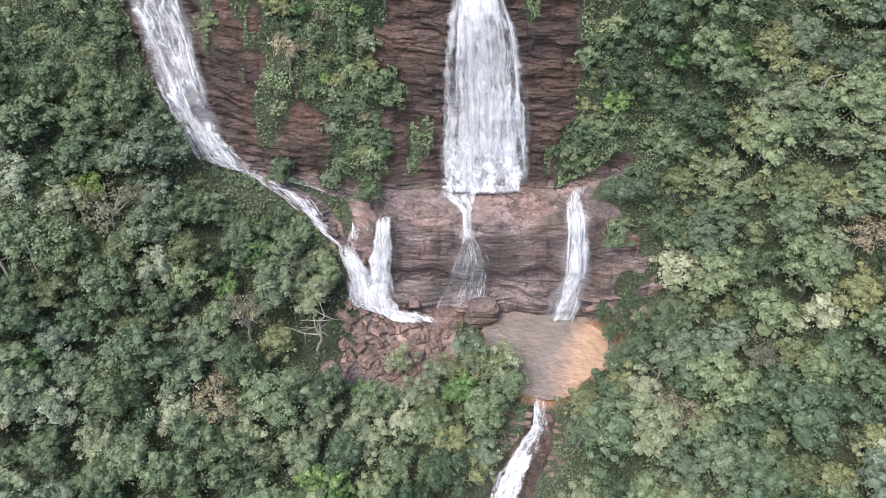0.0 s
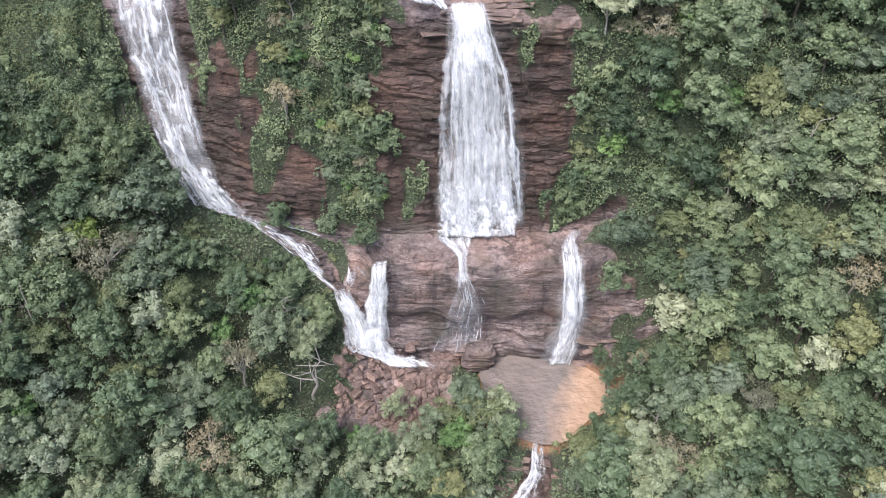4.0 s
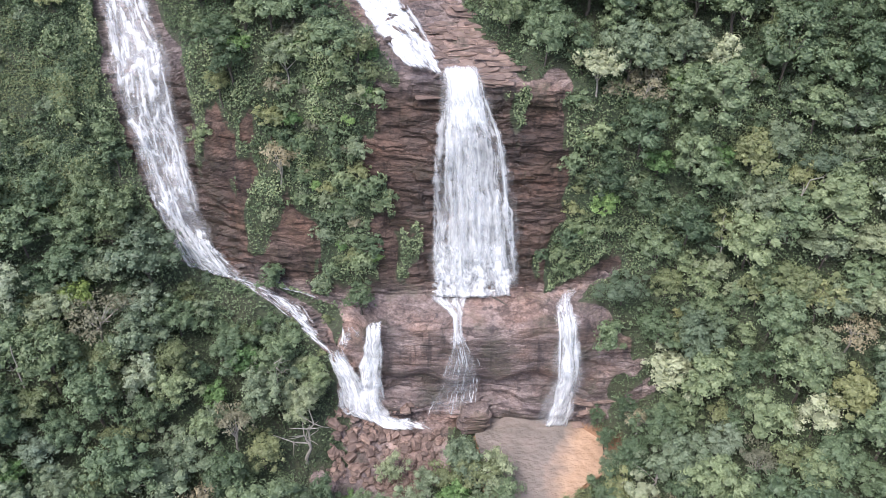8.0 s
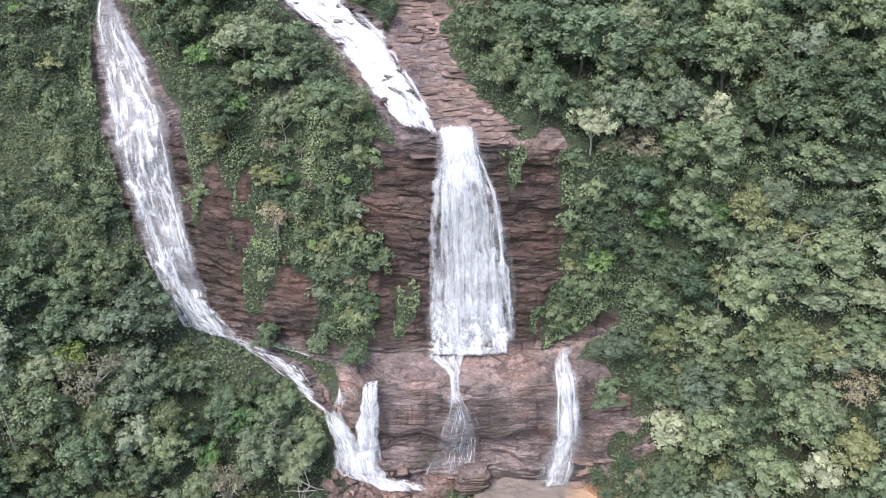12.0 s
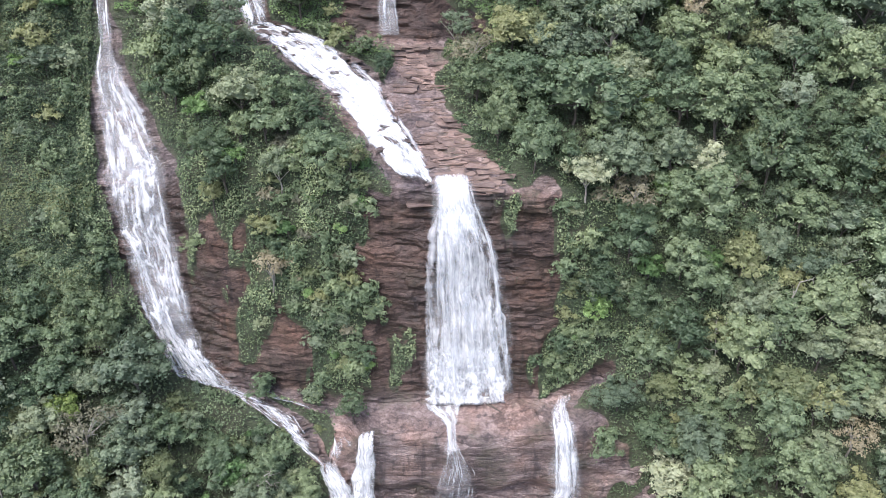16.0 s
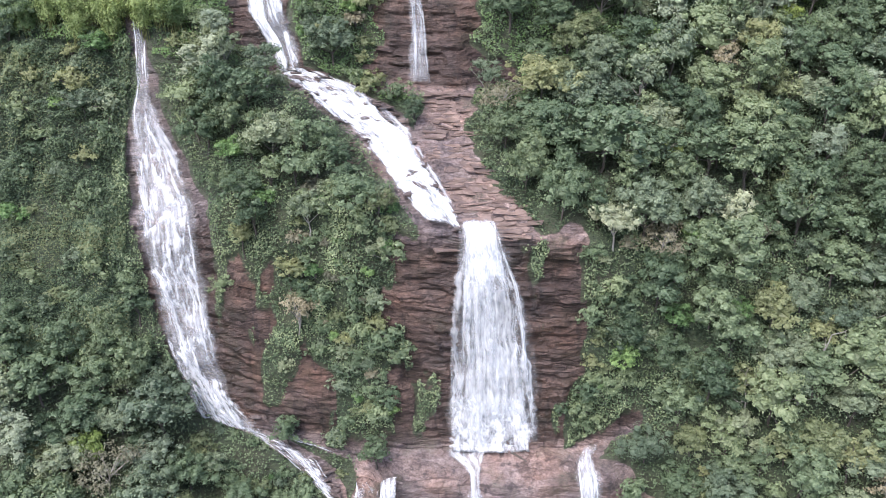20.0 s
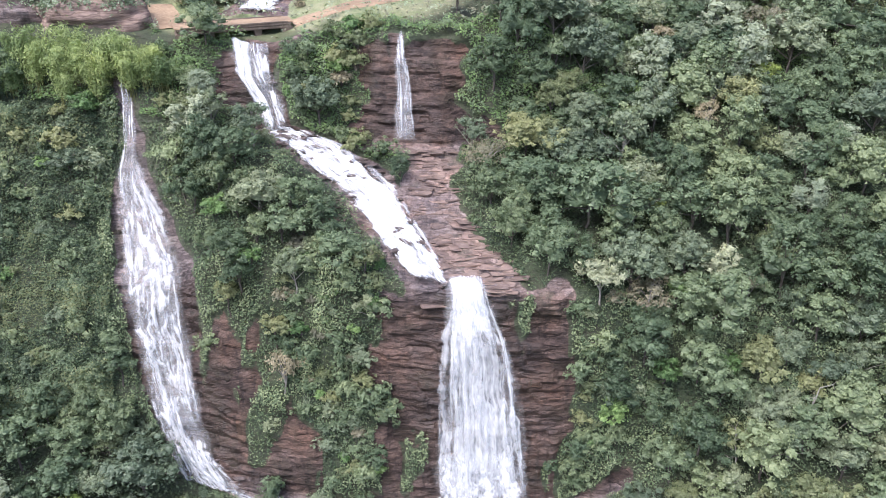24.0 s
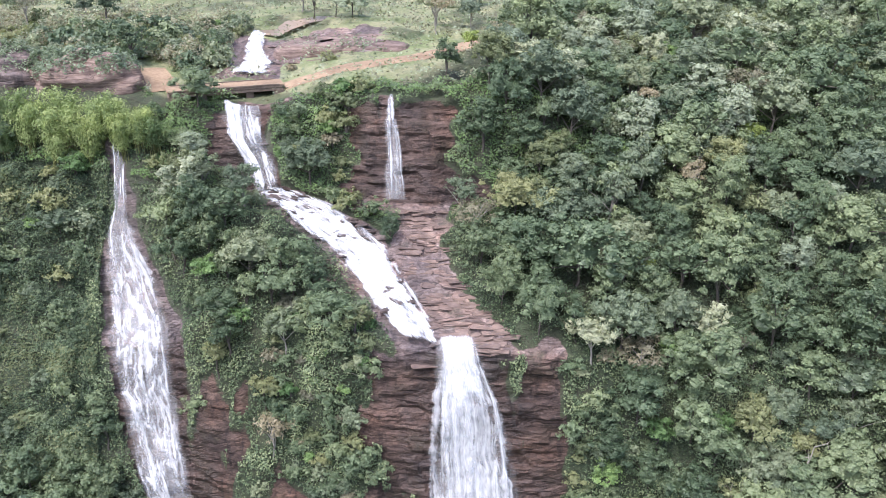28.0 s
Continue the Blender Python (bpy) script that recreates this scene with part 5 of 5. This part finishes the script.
for k in range(7):
    me = stone_mesh(400 + k, (5.2 - 0.25 * abs(k - 3), 3.0, 0.75), 22, 0.36)
    me.materials.append(M_ROCK)
    ob = part("layer", me, None, block)
    ob.matrix_world = Matrix.Translation((4.6 + 0.15 * R.uniform(-1, 1) + 0.1 * k, 75.9 + 0.06 * k, 0.0 + 0.48 * k)) @ Euler((0, 0.06, 0.1 + 0.08 * R.uniform(-1, 1))).to_matrix().to_4x4()

# plates of layered rock beside the water: (count, x from, x to, lines from, lines to, size)
for count, x0, x1, s0, s1, big in [(150, -1.0, 8.5, 6.0, 6.8, 0.9), (110, -4.0, 2.0, 6.8, 7.9, 0.75), (60, -26, -8, 10.28, 10.7, 1.2),
                                   (14, 19, 23.5, 2.95, 3.3, 0.8), (24, -15, -10, 6.2, 6.9, 0.6), (30, 8.2, 11.4, 1.2, 1.9, 0.7), (14, 13.4, 16.0, 1.3, 1.9, 0.7)]:
    for k in range(count):
        x, s = R.uniform(x0, x1), R.uniform(s0, s1)
        if water_mask(np.array([x]), np.array([s]), 0.2)[0] > 0.3 or (5.9 < s < 7.5 and x > bank_edge(s) + 0.6):
            continue
        _, y, _ = slope_point(x, s)
        size = big * R.uniform(0.55, 1.25)
        ob = new("rock_slab", R.choice(SLABS))
        ob.parent = ground
        ob.matrix_world = Matrix.Translation((x, y - 0.3, drop(x, y - 0.3) - 0.18 * size)) @ Euler((R.uniform(-0.1, 0.4), R.uniform(-0.12, 0.12), R.uniform(-0.25, 0.25))).to_matrix().to_4x4() @ Matrix.Diagonal((size * 1.35, size, size * R.uniform(0.25, 0.6), 1))
# wet black rocks that break the cascades
for k, (name, most) in enumerate((("slide", 70), ("top_cascade", 8), ("outflow", 26), ("left_stream", 34), ("upper_fall", 6))):
    rows = COURSES[name]
    for i in range(most):
        s = R.uniform(rows[-1][0], rows[0][0])
        if name == "slide" and R.random() < 0.6:
            s = R.uniform(7.1, 8.0)
        a, b, _ = course_edges(name, np.array(s))
        x = float(a + (b - a) * R.uniform(0.1, 1.0))
        _, y, _ = slope_point(x, s)
        size = R.uniform(0.45, 1.2)
        ob = tagged(new("boulder", R.choice(STONES)), "dark wet rock breaking the white water", "boulder", "wet rocks in the cascades")
        ob.material_slots[0].link = "OBJECT"
        ob.material_slots[0].material = M_WET
        ob.matrix_world = Matrix.Translation((x, y, drop(x, y) + 0.42)) @ Euler((0.2, R.uniform(-0.2, 0.2), R.uniform(-0.6, 0.6))).to_matrix().to_4x4() @ Matrix.Diagonal((size * 1.7, size * 0.8, size * 0.5, 1))


def outcrop(name, centre, radii, seed, material, label, rough=1.0, overgrown=8000, square=1.0):
    """A weathered hump of rock, ledges round its sides."""
    th, ph = np.meshgrid(np.linspace(0, 2 * np.pi, 80), np.linspace(0.02, np.pi * 0.62, 44))
    d = np.stack([np.cos(th) * np.sin(ph), np.sin(th) * np.sin(ph), np.cos(ph)], -1)
    p = np.sign(d) * np.abs(d) ** square * np.array(radii)
    w = p + np.array(centre)
    out = (fbm(w, 4.0, seed) - 0.5) * 3.8 + (vnoise(w, (3, 3, 1.1), seed + 1, True) - 0.5) * 0.9 + (fbm(w, 1.0, seed + 2) - 0.5) * 0.5
    out = out * rough
    out[:, -1] = out[:, 0]
    p = p + d * out[..., None] + np.array(centre)
    thing = tagged(part(name, mesh_from(name, p.reshape(-1, 3), lattice(*th.shape), True), material), label, "rock")
    # low bushes on top of the hump
    rng = np.random.RandomState(seed)
    i, j = rng.randint(0, 24, overgrown), rng.randint(0, 79, overgrown)
    q = p[i, j] + rng.normal(size=(overgrown, 3)) * 0.25
    tuft = fbm(q, 2.0, seed + 7)
    q, n, tones = q[tuft > 0.46], d[i, j][tuft > 0.46], fbm(q, 0.9, seed + 9)[tuft > 0.46]
    q = q + np.array([0, 0, 1.0]) * (tuft[tuft > 0.46] - 0.46)[:, None] * rng.uniform(0, 5, (len(q), 1))
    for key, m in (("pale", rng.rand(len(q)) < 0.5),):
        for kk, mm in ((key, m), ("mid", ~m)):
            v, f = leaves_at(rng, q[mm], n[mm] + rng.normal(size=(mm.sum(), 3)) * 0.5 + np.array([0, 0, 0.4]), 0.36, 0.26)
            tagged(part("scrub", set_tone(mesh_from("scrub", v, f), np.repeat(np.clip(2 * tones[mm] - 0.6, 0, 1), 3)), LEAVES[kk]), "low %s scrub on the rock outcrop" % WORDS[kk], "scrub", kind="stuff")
    return thing


outcrop("rock_outcrop", (-51.0, 123.6, 69.6), (9.6, 4.6, 6.4), 3, RED, "red weathered rock outcrop overgrown with scrub beside the track", 1.25, 13000, 0.85)
outcrop("rock_outcrop", (-63, 124.2, 69.6), (11, 4.6, 7.6), 4, M_ROCK, "greyish red rock outcrop overgrown with scrub")
outcrop("rock_ledge", (-17.5, 144.5, 71.6), (8.6, 5.0, 2.7), 8, RED, "low reddish ledge of layered rock beside the upper cascade", 0.35, 500, 0.5)
outcrop("rock_ledge", (-8.5, 143.0, 72.2), (5.0, 4.0, 2.1), 9, RED, "low reddish ledge of layered rock above the track", 0.35, 700, 0.55)

# ---- bamboo ----


def bamboo(seed, height, label):
    """A clump of arching culms with feathery drooping leaves."""
    rng = np.random.RandomState(seed)
    thing = tagged(new("bamboo"), label, "bamboo", "bamboo above the spring")
    paths, spots, tilt = [], [], []
    for k in range(16):
        a, reach, h = rng.uniform(0, 6.28), rng.uniform(0.8, 3.4), height * rng.uniform(0.7, 1.05)
        foot = rng.normal(size=2) * 0.5
        q = np.linspace(0, 1, 8)
        pts = np.stack([foot[0] + np.cos(a) * reach * q ** 2, foot[1] + np.sin(a) * reach * q ** 2, h * (q - 0.22 * q ** 4) - 0.4, 0.07 * (1 - 0.85 * q)], -1)
        paths.append(pts)
        t = rng.uniform(0.3, 1.0, 210)
        c = np.stack([np.interp(t, q, pts[:, i]) for i in (0, 1, 2)], -1)
        side = rng.normal(size=(210, 3)) * np.array([0.6, 0.6, 0.4])
        spots.append(c + side)
        tilt.append(side + np.array([0, 0, 0.5]) + rng.normal(size=(210, 3)) * 0.3)
    for path in paths:
        part("culm", tube([path], 5), M_CULM, thing)
    v, f = leaves_at(rng, np.concatenate(spots), np.concatenate(tilt), rng.uniform(0.35, 0.75, 210 * 16), 0.17)
    tone = np.concatenate([np.full(210, rng.uniform(0.1, 0.9)) for _ in paths])
    part("foliage", set_tone(mesh_from("foliage", v, f), np.repeat(tone, 3)), LEAVES["bamboo"], thing)
    return thing


BAMBOO = [bamboo(60 + k, h, "feathery yellow-green bamboo clump arching over the spring") for k, h in enumerate((10.0, 11.0, 9.0))]
for k, (x, y, sz) in enumerate([(-57, 112.6, 0.85), (-55.4, 114.6, 0.9), (-41.5, 112.5, 0.8), (-45.5, 111.8, 0.8), (-50, 111.6, 0.75), (-54, 113, 0.85), (-51, 114.5, 0.95), (-48.5, 113, 0.9), (-46.5, 115, 1.0), (-44.3, 114, 0.85), (-42.3, 117, 0.9), (-39.6, 114.8, 0.95), (-37.4, 116, 0.8), (-49.5, 116.5, 0.95), (-39, 118, 0.75)]):
    y = min(y, 113.6) - 0.8
    z = ground_at(x, y)[0]
    copy_thing(BAMBOO[k % 3], Matrix.Translation((x, y, z)) @ Matrix.Rotation(k * 1.3, 4, "Z") @ Matrix.Diagonal((sz * 0.9, sz * 0.9, (70.9 - z) * (0.68 + 0.15 * (k * 7 % 4)) / 7.2, 1)))
for thing in BAMBOO:
    for ob in (*thing.children_recursive, thing):
        bpy.data.objects.remove(ob)

# ---- bare and dead wood ----


def bare_tree(seed, height, lean, spread_out, label, forks=4, r=0.16):
    rng = np.random.RandomState(seed)
    thing = tagged(new("dead_tree"), label, "dead tree")
    trunk, limbs = [], []
    tip = np.array([lean[0], lean[1], height])
    q = np.linspace(0, 1, 7)
    pts = np.array([np.append(tip * t + rng.normal(size=3) * 0.12 * (t > 0), r * (1 - 0.6 * t)) for t in q])
    pts[0, 2] -= 0.8
    trunk.append(pts)
    for k in range(forks):
        a = pts[rng.randint(3, 7), :3]
        d = ball(rng, 1)[0]
        d[2] = abs(d[2]) * 0.7
        mid = a + d * spread_out * 0.5 + rng.normal(size=3) * 0.25
        end = a + d * spread_out + rng.normal(size=3) * 0.4
        limbs.append([(*a, r * 0.5), (*mid, r * 0.34), (*end, r * 0.12)])
        for j in range(2):
            e2 = mid + ball(rng, 1)[0] * spread_out * 0.45
            limbs.append([(*mid, r * 0.26), (*((mid + e2) / 2 + rng.normal(size=3) * 0.12), r * 0.18), (*e2, r * 0.07)])
    part("trunk", tube(trunk, 7), M_PALEBARK, thing)
    for limb in limbs:
        part("branch", tube([limb], 5), M_PALEBARK, thing)
    return thing


for seed, x, y, h, lean, sp, forks, r, label in [
        (12, -17.4, 68.9, 6.4, (0.9, 0.2), 5.0, 5, 0.27, "bare bleached dead tree with crooked branches"),
        (2, -53.5, 68.5, 12.5, (-0.8, 0.6), 1.6, 2, 0.26, "tall pale bare trunk leaning over the forest"),
        (3, -54.8, 67.2, 12.0, (-0.5, 0.5), 1.5, 2, 0.22, "tall pale bare trunk leaning over the forest"),
        (4, -50.8, 69.6, 10.0, (0.4, 0.4), 1.4, 2, 0.13, "thin pale bare trunk among the trees"),
        (5, -21.6, 76.6, 6.5, (0.2, 0.1), 2.2, 6, 0.13, "leafless grey tree with fine forked branches"),
        (6, 43.5, 84.0, 8.0, (1.2, 0.4), 2.4, 4, 0.14, "bare twisted limbs rising between the crowns"),
        (7, 36.0, 83.0, 6.5, (-0.8, 0.2), 2.2, 4, 0.12, "bare twisted limbs rising between the crowns")]:
    bare_tree(seed, h, lean, sp, label, forks, r).matrix_world = Matrix.Translation((x, y, ground_at(x, y)[0]))

log = tagged(part("log", tube([[(7.2, 84.2, drop(7.2, 84.2) + 0.15, 0.14), (8.2, 83.6, drop(8.2, 83.6) + 0.25, 0.12), (9.2, 83.2, drop(9.2, 83.2) + 0.1, 0.07)]]), M_BARK), "dark driftwood log lying on the wet ledge", "log")

# ---- sign by the track ----
sign = tagged(new("sign"), "small plain white board on a post beside the track", "sign")
sign.location = (16.4, 160.6, drop(16.4, 160.6))
ob = part("board", bevelled_box((1.5, 0.06, 1.0), 0.02), M_WHITE, sign)
ob.location = (0, 0, 1.3)
part("post", tube([[(0, 0.08, -0.3, 0.06), (0, 0.08, 0.6, 0.06), (0, 0.08, 1.7, 0.05)]]), M_BARK, sign)

# ---- far woods on the plateau ----
FAR = random.Random(5)
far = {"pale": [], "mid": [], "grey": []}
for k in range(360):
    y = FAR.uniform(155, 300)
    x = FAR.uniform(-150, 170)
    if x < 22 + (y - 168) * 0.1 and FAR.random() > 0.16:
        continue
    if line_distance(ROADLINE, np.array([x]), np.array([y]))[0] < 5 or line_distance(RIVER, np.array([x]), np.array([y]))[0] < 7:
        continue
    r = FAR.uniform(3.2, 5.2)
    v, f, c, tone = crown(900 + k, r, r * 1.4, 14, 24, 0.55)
    # mostly 'pale': the haze over the distance is in the leaf colour
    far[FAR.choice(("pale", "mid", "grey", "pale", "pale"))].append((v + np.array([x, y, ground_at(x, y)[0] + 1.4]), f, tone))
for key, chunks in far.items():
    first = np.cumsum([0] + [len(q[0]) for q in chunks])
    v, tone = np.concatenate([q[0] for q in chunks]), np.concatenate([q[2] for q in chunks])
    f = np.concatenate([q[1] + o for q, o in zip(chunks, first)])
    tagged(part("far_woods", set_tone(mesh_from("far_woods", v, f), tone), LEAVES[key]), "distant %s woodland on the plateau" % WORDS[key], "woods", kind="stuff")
